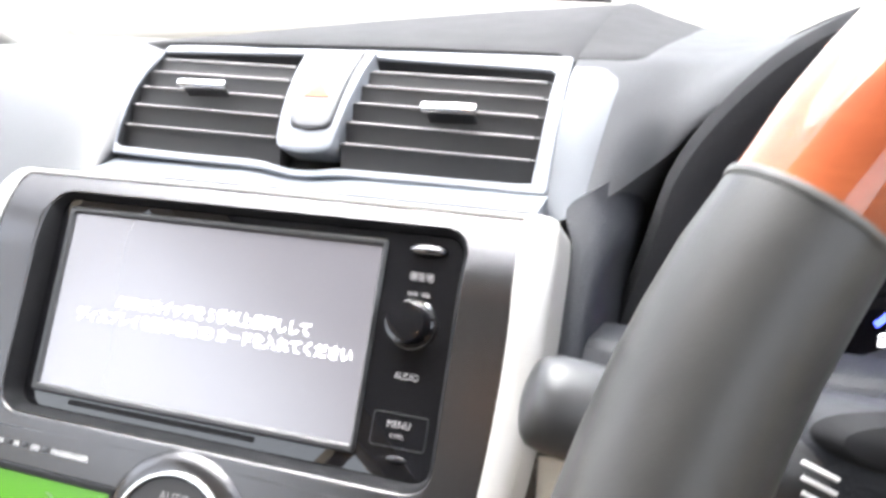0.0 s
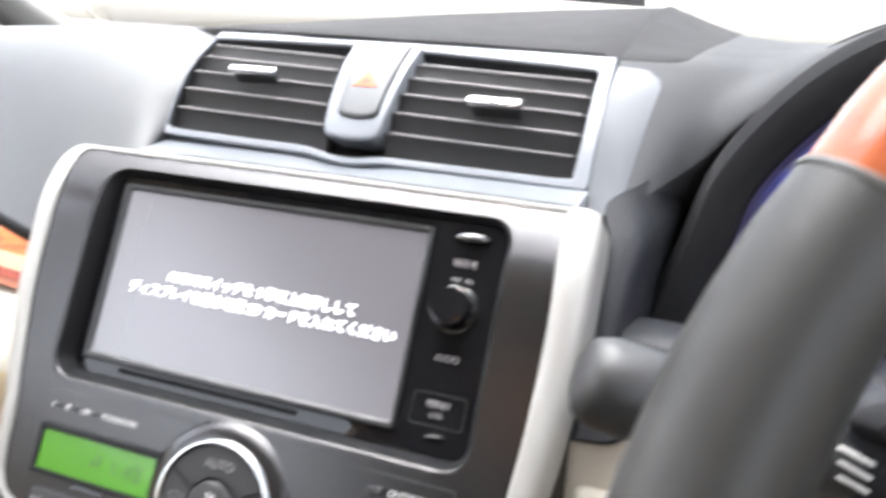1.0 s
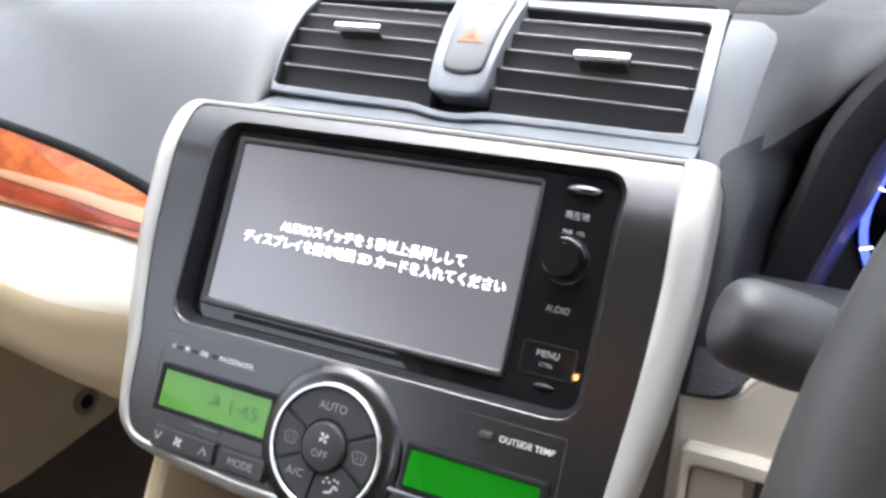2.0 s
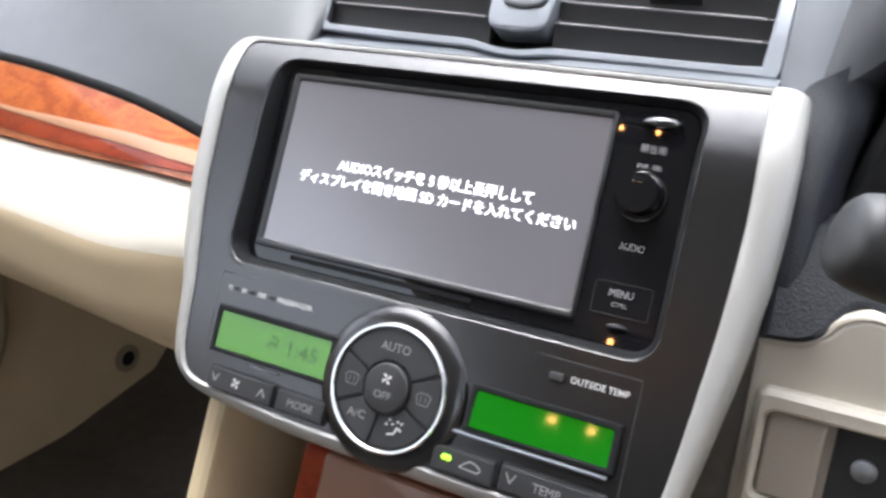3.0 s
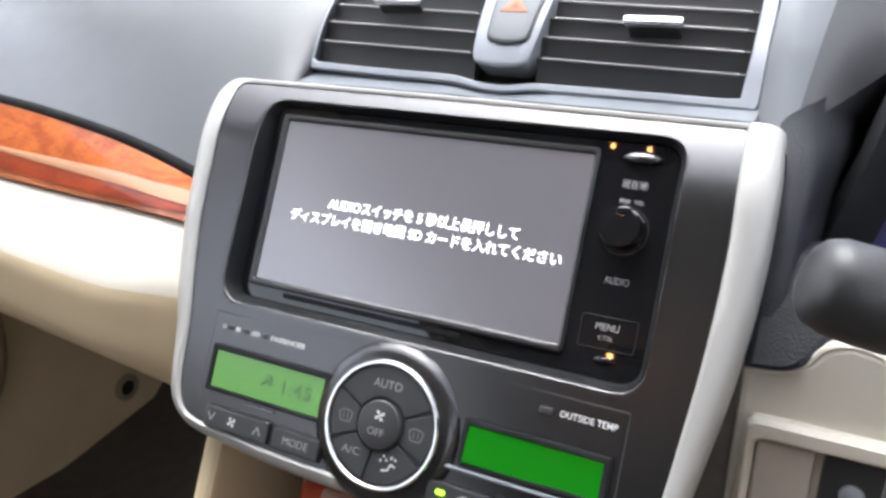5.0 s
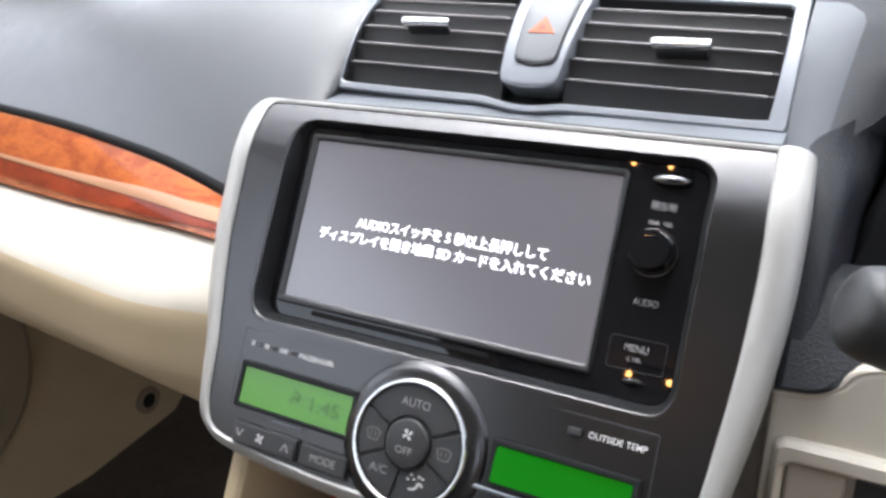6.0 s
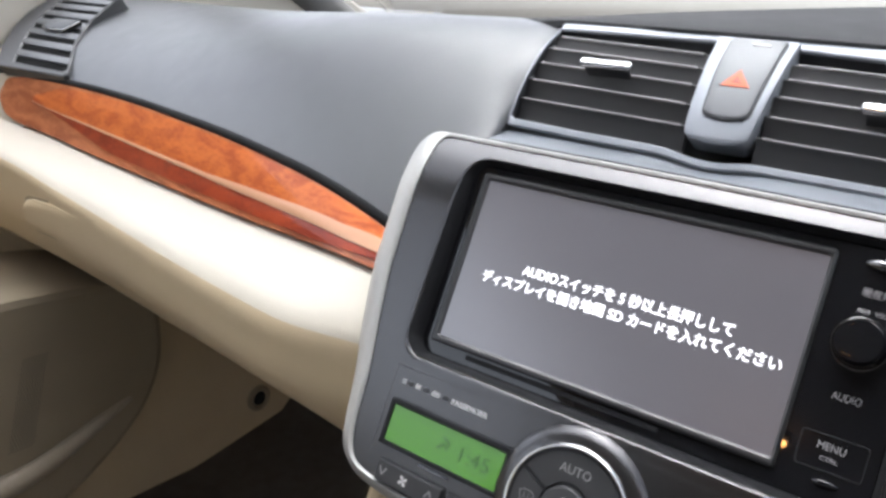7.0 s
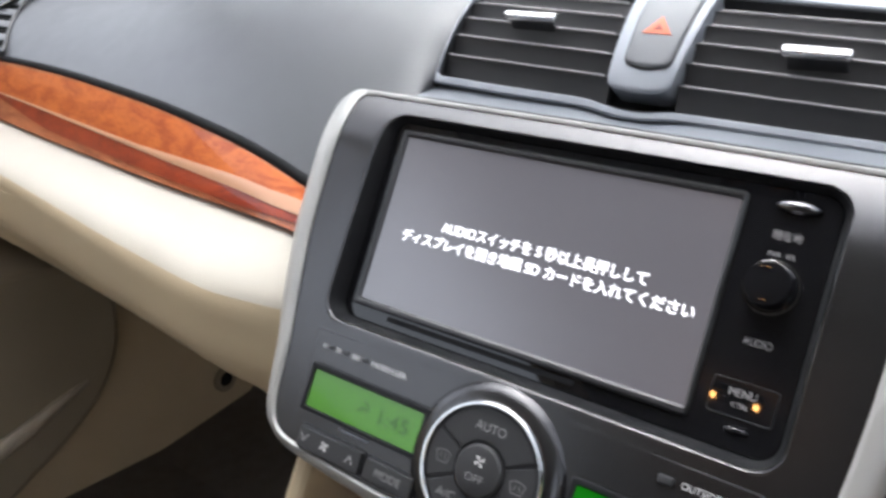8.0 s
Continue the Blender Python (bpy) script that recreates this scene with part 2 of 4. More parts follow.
def writing(name, body, height, material, parent, x, y, z, width=0.0, turn=0.0, bold=0.0, label=""):
    """Raised lettering, its middle at (x, y, z) of the parent; width: what it is stretched to."""
    cu = bpy.data.curves.new(name, "FONT")
    cu.body, cu.size, cu.align_x, cu.align_y, cu.extrude, cu.offset, cu.resolution_u = body, 1.0, "CENTER", "CENTER", 0.0, bold, 3
    tmp = new(name, cu)
    bpy.context.view_layer.update()
    me = bpy.data.meshes.new_from_object(tmp.evaluated_get(bpy.context.evaluated_depsgraph_get()))
    bpy.data.objects.remove(tmp)
    xs, ys = [v.co.x for v in me.vertices], [v.co.y for v in me.vertices]
    w, h = max(xs) - min(xs), max(ys) - min(ys)
    s = height / h
    sx = width / w if width else s
    c, n = math.cos(radians(turn)), math.sin(radians(turn))
    mx, my = (max(xs) + min(xs)) / 2, (max(ys) + min(ys)) / 2
    for v in me.vertices:
        a, b = (v.co.x - mx) * sx, (v.co.y - my) * s
        v.co = (x + a * c - b * n, y + a * n + b * c, z)
    me.materials.append(material)
    ob = new(name, me)
    ob.parent = parent
    if label:
        ob["label"] = label
    return ob


def along(xs, values, x):
    return float(np.interp(x, xs, values))


def softly(xs, values, x):
    """As along, with its corners rounded off."""
    return sum(float(np.interp(x + 0.007 * i, xs, values)) for i in range(-5, 6)) / 11


def spline(pts, n):
    """n points on a smooth line through a few 2D or 3D points."""
    p = [Vector(q) for q in pts]
    p = [2 * p[0] - p[1]] + p + [2 * p[-1] - p[-2]]
    out = []
    for i in range(n):
        s = i / (n - 1) * (len(pts) - 1)
        j = min(int(s), len(pts) - 2)
        t = s - j
        a, b, c, d = p[j:j + 4]
        out.append(0.5 * (2 * b + (c - a) * t + (2 * a - 5 * b + 4 * c - d) * t * t + (3 * b - a - 3 * c + d) * t ** 3))
    return out


# ---- the closed cabin and what lies outside ----
def structure(name, bm, material, label, category, sharp=38):
    return tagged(part(name, bm, material, None, "", sharp), label, category, kind="structure")


structure("ground", box(-400, -400, -0.3, 400, 400, 0.0), ASPHALT, "flat grey asphalt ground under the car", "ground")
structure("floor", box(-0.80, -2.3, 0.36, 0.80, 0.30, 0.42), CARPET, "dark brown carpet floor of the cabin", "floor")
toe = [(0.28, 0.42), (0.45, 0.45), (0.62, 0.60), (0.86, 0.80), (0.86, 0.70), (0.62, 0.50), (0.45, 0.37), (0.28, 0.36)]
structure("toe_board", loft([[(x, y, z) for y, z in toe] for x in (-0.80, 0.80)]), CARPET, "sloping carpeted toe board under the dashboard", "floor")
structure("firewall", box(-0.80, 0.86, 0.36, 0.80, 0.90, 1.03), CARPET, "dark firewall panel behind the dashboard", "wall")
for side, nm in ((-1, "wall_left"), (1, "wall_right")):
    x0, x1 = sorted((side * 0.83, side * 0.88))
    bm = box(x0, -2.3, 0.42, x1, 0.86, 0.99)
    box(x0, -2.3, 0.99, x1, 0.02, 1.06, bm=bm)
    x0, x1 = sorted((side * 0.62, side * 0.67))
    box(x0, -2.3, 1.415, x1, -0.33, 1.50, bm=bm)
    for y in (-0.62, -1.75):
        loft([[(side * (x + d), y + e, z) for d, e in ((0, 0), (0.03, 0), (0.03, 0.09), (0, 0.09))] for x, z in ((0.835, 0.985), (0.765, 1.22), (0.63, 1.45))], bm=bm)
    structure(nm, bm, BEIGE, "beige trimmed body side with window openings", "wall")
    pil = tube([(side * 0.85, 0.80, 0.98), (side * 0.80, 0.35, 1.20), (side * 0.66, -0.34, 1.475)], [0.03, 0.028, 0.03])
    structure("trim_pillar", pil, LINING, "grey windscreen pillar trim", "pillar")
# Added wall: closes the unseen rear in a dark tone to keep reflections dark.
bm = box(-0.88, -2.35, 0.36, 0.88, -2.3, 1.05)
box(-0.88, -2.35, 1.05, 0.88, -2.3, 1.50, bm=bm)
structure("wall_back", bm, HOOD, "added dark wall closing the unseen rear", "wall")
structure("ceiling", box(-0.67, -2.35, 1.50, 0.67, -0.33, 1.54), LINING, "grey fabric roof lining", "ceiling")
screen_rings = []
for y, z in ((0.84, 1.02), (0.50, 1.20), (0.15, 1.355), (-0.32, 1.495)):
    w = 0.82 - 0.165 * (0.84 - y) / 1.16
    screen_rings.append([(w * s, y + 0.05 * (1 - s * s), z) for s in np.linspace(-1, 1, 11)])
back = [[(x, y + 0.003, z + 0.004) for x, y, z in r][::-1] for r in screen_rings]
wind = structure("window_1", loft([a + b for a, b in zip(screen_rings, back)]), GLASS, "clear raked windscreen above the dashboard", "windscreen")
wind.visible_shadow = False

# ---- wiper behind the windscreen ----
wiper = thing("windscreen_wiper", pose(0, 0.9, 1.1), "thin black wiper blade lying along the windscreen", "wiper")
part("blade", tube([(-0.72, -0.02, 0.045), (-0.3, 0.02, 0.048), (0.04, 0.02, 0.036)], 0.0035, 8), BLACK, wiper)
part("arm", tube([(-0.5, 0.03, 0.041), (-0.2, 0.032, 0.040), (0.04, 0.03, 0.031)], [0.002, 0.003, 0.003], 8), BLACK, wiper)

# ---- dashboard: passenger side pad, wood strip, cream lower pad ----
dash = thing("dashboard", pose(0, 0, 0), "grey and cream moulded dashboard with a wood strip", "dashboard")
CX = [-0.84, -0.76, -0.66, -0.58, -0.484, -0.332, -0.256, -0.192, -0.146, -0.10]
CY = [0.108, 0.103, 0.102, 0.098, 0.086, 0.057, 0.042, 0.029, 0.020, 0.012]
CZ = [0.962, 0.968, 0.971, 0.972, 0.972, 0.970, 0.966, 0.961, 0.952, 0.942]
EX, EY, EZ = [-0.84, -0.77, -0.65, -0.55, -0.45, -0.309, -0.173, -0.10], [0.098, 0.095, 0.093, 0.082, 0.067, 0.039, 0.012, -0.003], [0.917, 0.919, 0.914, 0.911, 0.912, 0.917, 0.925, 0.927]
GX, GY, GZ = [-0.84, -0.76, -0.63, -0.50, -0.312, -0.18, -0.10], [0.085, 0.083, 0.077, 0.063, 0.041, 0.026, 0.016], [0.797, 0.798, 0.799, 0.802, 0.804, 0.804, 0.803]


# side view (y, z) of the bulging vents, from their lower edge up
BULGE = [(0.0790, 1.0067), (0.0865, 1.0210), (0.0960, 1.0340), (0.1090, 1.0465), (0.1240, 1.0560)]


def pad_line(x):
    """Outline of the upper pad at x: from the wood strip over the crest to the windscreen."""
    yc, zc = softly(CX, CY, x), softly(CX, CZ, x)
    s = min(1, max(0, (-0.115 - x) / 0.50))
    s = s * s * (3 - 2 * s)
    a, crest = Vector((yc, zc)), Vector((0.195 * (1 - s) + (yc + 0.17) * s, 1.0635 * (1 - s) + 1.049 * s))
    b = a + Vector((0.64, 0.77)) * (0.141 * (1 - s) + 0.045 * s)
    c = crest - Vector((0.080 * (1 - s) + 0.072 * s, 0.002))
    line = []
    for i in range(25):
        t = i / 24
        line.append(a * (1 - t) ** 3 + b * (3 * t * (1 - t) ** 2) + c * (3 * t * t * (1 - t)) + crest * t ** 3)
    w = min(1, max(0, (-0.1095 - x) / 0.024))
    w = math.sqrt(1 - (1 - w) ** 2)
    beside = spline([a, (0.040, 0.978), (0.062, 0.9955)] + BULGE + [(0.150, 1.0650), crest], 25)
    line = [p.lerp(q, w) for p, q in zip(beside, line)]
    end = Vector((0.80, 1.02))
    mid = crest + Vector((0.16, 0.004))
    for i in range(1, 15):
        t = i / 14
        line.append(crest * (1 - t) ** 2 + mid * (2 * t * (1 - t)) + end * t * t)
    return line


rings = []
for x in list(np.linspace(-0.84, -0.136, 42)) + [-0.1330, -0.1300, -0.1270, -0.1240, -0.1210, -0.1180, -0.1155, -0.1135, -0.1120, -0.1108, -0.1100, -0.1096]:
    line = [(float(x), p[0], p[1]) for p in pad_line(float(x))]
    rings.append(line + [(float(x), 0.80, 0.95), (float(x), 0.30, 0.94), (float(x), softly(CX, CY, x) + 0.03, softly(CX, CZ, x) - 0.012)])
part("upper_pad", loft(rings), PAD, dash, "dark grey soft-touch upper pad")

rings = []
for x in np.linspace(-0.85, -0.10, 60):
    x = float(x)
    y, z = softly(CX, CY, x), softly(CX, CZ, x)
    rings.append([(x, y + 0.0026 * math.sin(a) - 0.0002, z - 0.0022 + 0.0036 * math.cos(a)) for a in np.linspace(0, 2 * math.pi, 13)[:-1]])
part("seam_strip", loft(rings), SEAM, dash, "thin black strip above the wood")


def strip(name, x0, f0, f1, out0, out1, material, label="", deep=0.02):
    """A lacquered strip from x0 to the middle panel, between two shares of the band from the seam down to the cream pad, bulging towards the cabin."""
    rings = []
    for x in np.linspace(x0, -0.10, 72):
        x = float(x)
        a = Vector((x, softly(CX, CY, x) - 0.001, softly(CX, CZ, x) - 0.0056))
        b = Vector((x, softly(EX, EY, x) - 0.001, softly(EX, EZ, x) + 0.001))
        low, high = along([-0.757, -0.750, -0.738, -0.715], [0.40, 0.15, 0.04, 0.0], x), along([-0.757, -0.750, -0.738, -0.715], [0.60, 0.80, 0.92, 1.0], x)
        u0, u1 = max(low, f0(x)), min(high, f1(x))
        n = Vector((0, -0.86, 0.5))
        line = []
        for i in range(6):
            s = i / 5
            k = u0 + (u1 - u0) * s
            line.append(a.lerp(b, k) + n * (out0 + (out1 - out0) * s + 0.0002 * math.sin(math.pi * s)))
        rings.append([tuple(p) for p in line] + [tuple(p - n * deep) for p in reversed(line)])
    return part(name, loft(rings), material, dash, label, sharp=25)


TIP = -0.684
edge0 = lambda x: softly([TIP, -0.670, -0.650, -0.62, -0.50], [0.44, 0.22, 0.11, 0.05, 0.03], x)
edge1 = lambda x: along([TIP, -0.66, -0.62, -0.468, -0.34, -0.244, -0.172, -0.148, -0.10], [0.46, 0.51, 0.54, 0.58, 0.59, 0.52, 0.42, 0.30, 0.12], x)
edge2 = lambda x: max(edge1(x) + 0.012, along([TIP, -0.62, -0.468, -0.34, -0.244, -0.164, -0.14, -0.10], [0.465, 0.562, 0.63, 0.66, 0.68, 0.68, 0.62, 0.55], x))
edge3 = lambda x: softly([TIP, -0.652, -0.588, -0.516, -0.34, -0.236, -0.17, -0.14, -0.10], [0.48, 0.55, 0.72, 0.88, 0.90, 0.93, 0.93, 0.80, 0.62], x)
BORDER = wood_mat("border_wood", (0.30, 0.085, 0.034), (0.46, 0.150, 0.062))
strip("wood_border", -0.757, lambda x: 0.0, lambda x: 1.0, 0.0034, 0.0034, BORDER, "brown-orange wood border")
strip("wood_strip", TIP, edge0, edge1, 0.0038, 0.0044, WOOD, "glossy orange burl wood")
strip("wood_ridge", TIP, edge1, edge2, 0.0049, 0.0049, mat("pale_lacquered_wood", (0.50, 0.26, 0.15), 0.35, spec=0.3, coat=0.3), "pale lacquered ridge line")
strip("wood_inlay", TIP, edge2, edge3, 0.0042, 0.0044, REDWOOD, "dark red inlay band")
rings = []
for x in np.linspace(-0.845, -0.700, 12):
    x = float(x)
    a = Vector((x, softly(CX, CY, x) - 0.001, softly(CX, CZ, x) - 0.0046))
    b = Vector((x, softly(EX, EY, x) - 0.001, softly(EX, EZ, x) - 0.002))
    line = [a.lerp(b, k / 5) + Vector((0, -0.86, 0.5)) * 0.0022 for k in range(6)]
    rings.append([tuple(p) for p in line] + [tuple(p + Vector((0, 0.02, -0.01))) for p in reversed(line)])
part("end_filler", loft(rings), CREAM_SKYLIT, dash, "cream filler at the end of the wood, toned for sky light")


def lower_line(x):
    """Outline of ledge and glovebox lid at x, from the wood strip down."""
    y, z, gy, gz = softly(EX, EY, x), softly(EX, EZ, x), softly(GX, GY, x), softly(GX, GZ, x)
    k = softly([-0.17, -0.137, -0.122, -0.10], [1.0, 0.86, 0.50, 0.40], x)
    f = softly([-0.70, -0.45, -0.22], [0.66, 0.86, 1.0], x)
    pts = [(y + 0.02, z - 0.002), (y, z), (y - 0.018 * k, z - 0.0085 * f), (y - 0.034 * k, z - 0.0175 * f), (y - 0.0425 * k, z - 0.0245 * f), (y - 0.0460 * k, z - 0.034 * f), (y - 0.0450 * k, z - 0.049 * f), (y - 0.039 * k, z - 0.075), (gy - 0.008, gz + 0.012), (gy, gz), (gy + 0.012, gz - 0.003)]
    return spline(pts, 30), y, z, gz


rings, rings2 = [], []
for x in np.linspace(-0.84, -0.10, 60):
    x = float(x)
    line, y, z, gz = lower_line(x)
    rings.append([(x, p[0], p[1]) for p in line[:14]] + [(x, y + 0.02, z - 0.040), (x, y + 0.04, z - 0.012)])
    rings2.append([(x, p[0], p[1]) for p in line[13:]] + [(x, 0.30, gz + 0.02), (x, 0.30, z - 0.045)])
# Ledge and lid are one plastic; their lighting is split into two colours.
part("ledge", loft(rings), CREAM_SKYLIT, dash, "cream ledge under the wood strip, toned for sky light")
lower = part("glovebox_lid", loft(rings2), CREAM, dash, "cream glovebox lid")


def grip(x0, x1, grow, proud0, proud1):
    """A long rounded grip that stands proud of the lid at its outer end and runs flush into it at the other."""
    rings = []
    for i in range(22):
        s = i / 21
        x = x0 + (x1 - x0) * s * s
        line = lower_line(x)[0]
        ys, zs = [p[0] for p in line[12:27]][::-1], [p[1] for p in line[12:27]][::-1]
        half = (0.0165 + grow) * min(1.0, max(0.12, 1 - (1 - min(1, s / 0.42)) ** 2) ** 0.5)
        mid = along([-0.62, -0.55, -0.46], [0.8490, 0.8570, 0.8600], x)
        out = proud0 + (proud1 - proud0) * min(1.0, (x - x0) / (x1 - x0))
        front, back = [], []
        for j in range(11):
            z = mid + half * (1 - j / 5)
            y = along(zs, ys, z)
            edge = min(1.0, (5 - abs(j - 5)) / 1.4)
            front.append((x, y - out * (0.35 + 0.65 * edge), z))
            back.append((x, y + 0.006, z))
        rings.append(front + back[::-1])
    return loft(rings)


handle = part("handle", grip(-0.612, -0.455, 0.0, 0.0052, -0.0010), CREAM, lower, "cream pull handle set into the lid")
# Brown rim, slightly proud of the lid, stands in for the handle's shadow.
part("handle_shadow", grip(-0.617, -0.480, 0.0022, 0.0007, -0.0008), BROWN, lower, "brown rim painted as the shadow gap round the handle")
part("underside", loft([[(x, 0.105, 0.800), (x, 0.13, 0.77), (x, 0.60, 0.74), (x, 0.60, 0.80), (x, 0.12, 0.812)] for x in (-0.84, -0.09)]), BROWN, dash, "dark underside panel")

# hood over the middle, dipping towards the instrument visor
HX = [-0.28, -0.20, -0.12, -0.077, 0.0, 0.05, 0.122, 0.145, 0.19, 0.23, 0.30, 0.74]
HZ = [1.052, 1.064, 1.0750, 1.0800, 1.0870, 1.0910, 1.096, 1.096, 1.080, 1.062, 1.055, 1.055]
FY = [0.240, 0.190, 0.140, 0.1310, 0.1310, 0.1310, 0.1310, 0.134, 0.140, 0.145, 0.15, 0.15]
FZ = [1.046, 1.055, 1.0600, 1.0610, 1.0610, 1.0610, 1.0600, 1.050, 1.040, 1.033, 1.02, 1.02]
rings = []
for x in [-0.28, -0.25, -0.22, -0.20, -0.17, -0.14, -0.117, -0.10, -0.05, 0.0, 0.05, 0.10, 0.122, 0.130, 0.138]:
    y0, z0, h = along(HX, FY, x), along(HX, FZ, x), along(HX, HZ, x) - (0.006 if x > 0.133 else 0.0)
    line = spline([(y0, z0), (y0 + 0.006, z0 + 0.005), (0.20, z0 * 0.45 + h * 0.55), (0.35, h), (0.55, h - 0.015), (0.80, 1.03)], 24)
    rings.append([(x, p[0], p[1]) for p in line] + [(x, 0.80, 0.97), (x, y0 + 0.02, z0 - 0.03)])
part("hood", loft(rings), SADDLE_GREY, dash, "matt dark hood over the middle of the dashboard")

# shelf under the vents and the cheek beside them
rings = []
for x in np.linspace(-0.1097, 0.132, 24):
    x = float(x)
    d = 0.0022 * math.exp(-((x - 0.007) / 0.020) ** 4)
    line = spline([(0.012, 0.975), (0.030, 0.9915), (0.048, 0.9970), (0.0640, 0.9992 - d), (0.0765, 1.0012 - d), (0.084, 1.0035 - d)], 14)
    rings.append([(x, p[0], p[1]) for p in line] + [(x, 0.09, 0.95), (x, 0.02, 0.95)])
part("shelf", loft(rings), LEDGE, dash, "satin grey ledge under the vents")


def cheek_line(z):
    """Level section of the cheek between the middle and the instrument visor."""
    y0 = along([0.90, 0.93, 0.96, 0.996, 1.030, 1.055, 1.068, 1.078, 1.085, 1.089], [0.012, 0.020, 0.036, 0.062, 0.088, 0.106, 0.120, 0.150, 0.20, 0.27], z)
    x0 = along([0.90, 0.985, 1.000, 1.07], [0.1480, 0.1480, 0.1335, 0.1335], z)
    x1 = along([0.90, 0.965, 0.982, 1.014, 1.043, 1.068], [0.165, 0.169, 0.174, 0.1800, 0.188, 0.196], z) + 0.002
    w = x1 - x0
    return spline([(x0, y0), (x0 + 0.006, y0 + 0.0006), (x0 + 0.5 * w, y0 + 0.010), (x0 + 0.82 * w, y0 * 0.6 + 0.075), (x1, y0 * 0.4 + 0.14)], 16)


def cheek(z_low, z_high, k):
    """Part of the cheek between two heights, each given for a share of the way across."""
    rings = []
    for s in np.linspace(0, 1, k):
        ring = []
        for i in range(16):
            z = z_low(i / 15) * (1 - float(s)) + z_high(i / 15) * float(s)
            p = cheek_line(z)[i]
            ring.append((p[0], p[1], z))
        rings.append(ring + [(0.22, 0.30, ring[-1][2]), (ring[0][0] + 0.001, 0.30, ring[0][2])])
    return loft(rings)


diagonal = lambda t: 0.986 + 0.045 * t
# saddle between the hood, the vents and the instrument visor: left edge, shoulder, valley, arch
SADDLE = [((0.1318, 0.0690, 0.988), (0.152, 0.072, 0.998), (0.172, 0.100, 1.012), (0.186, 0.110, 1.024)),
          ((0.1318, 0.0945, 1.032), (0.158, 0.100, 1.033), (0.181, 0.115, 1.038), (0.2016, 0.110, 1.0442)),
          ((0.1318, 0.1215, 1.0555), (0.163, 0.128, 1.055), (0.194, 0.138, 1.054), (0.222, 0.110, 1.0660)),
          ((0.1318, 0.150, 1.064), (0.168, 0.160, 1.064), (0.208, 0.165, 1.064), (0.250, 0.110, 1.0830)),
          ((0.1335, 0.220, 1.081), (0.180, 0.240, 1.073), (0.232, 0.215, 1.072), (0.300, 0.110, 1.0995)),
          ((0.1335, 0.350, 1.096), (0.190, 0.360, 1.079), (0.270, 0.320, 1.078), (0.370, 0.115, 1.1085)),
          ((0.1335, 0.550, 1.081), (0.200, 0.560, 1.065), (0.300, 0.600, 1.050), (0.440, 0.200, 1.1025)),
          ((0.1335, 0.800, 1.030), (0.220, 0.800, 1.025), (0.320, 0.790, 1.020), (0.520, 0.500, 1.0700))]
cols = [spline([row[j] for row in SADDLE], 36) for j in range(4)]
saddle = [spline([cols[j][i] for j in range(4)], 28) for i in range(36)]
rings = [row + [row[-1] + Vector((0, 0.04, -0.03)), row[14] + Vector((0, 0.04, -0.05)), row[0] + Vector((0, 0.03, -0.03))] for row in saddle]
# Same plastic as the hood; sky light is put in as lighter grey.
part("saddle", loft(rings), mat("skylit_saddle_plastic", (0.062, 0.0635, 0.068), 0.7, grain=0.2, grain_size=1100, vary=0.06, spec=0.2), dash, "hollow between hood and instrument visor, lightened for sky light")
rings = []
for i, row in enumerate(saddle[:13]):
    s = max(0.0, (i - 8) / 4)
    line = []
    for j in range(12):
        u = j / 11
        sink = 0.0100 * max(0.0, (u - 0.22) / 0.78) ** 2.2 + 0.004 * s * s
        line.append(row[min(27, int(u * 13))] + Vector((0, -0.0014 + sink, 0.0009 - 0.6 * sink)))
    rings.append(line + [p + Vector((0, 0.02, -0.008)) for p in reversed(line)])
flank = []
for i, row in enumerate(saddle[11:]):
    s = max(0.0, (2 - i) / 2)
    line = []
    for j in range(12):
        u = j / 11
        sink = 0.006 * max(0.0, (u - 0.55) / 0.45) ** 2 + 0.004 * s * s
        line.append(row[min(27, int(u * 11))] + Vector((0, sink, 0.0016 - 0.8 * sink)))
    flank.append(line + [p + Vector((0, 0.02, -0.012)) for p in reversed(line)])
part("hood_flank", loft(flank), SADDLE_GREY, dash, "matt dark flank of the hood")
# Paler and bluer than the hood, as painted sky sheen.
part("cheek", loft(rings), CHEEK_LIT, dash, "cheek between vents and instrument visor, lightened for sky sheen")

# ---- middle panel ----
PANELM = pose(0, 0, 0.95, 66, 0, 0)
panel = thing("centre_fascia", PANELM, "charcoal centre panel framed in silver trim", "fascia")


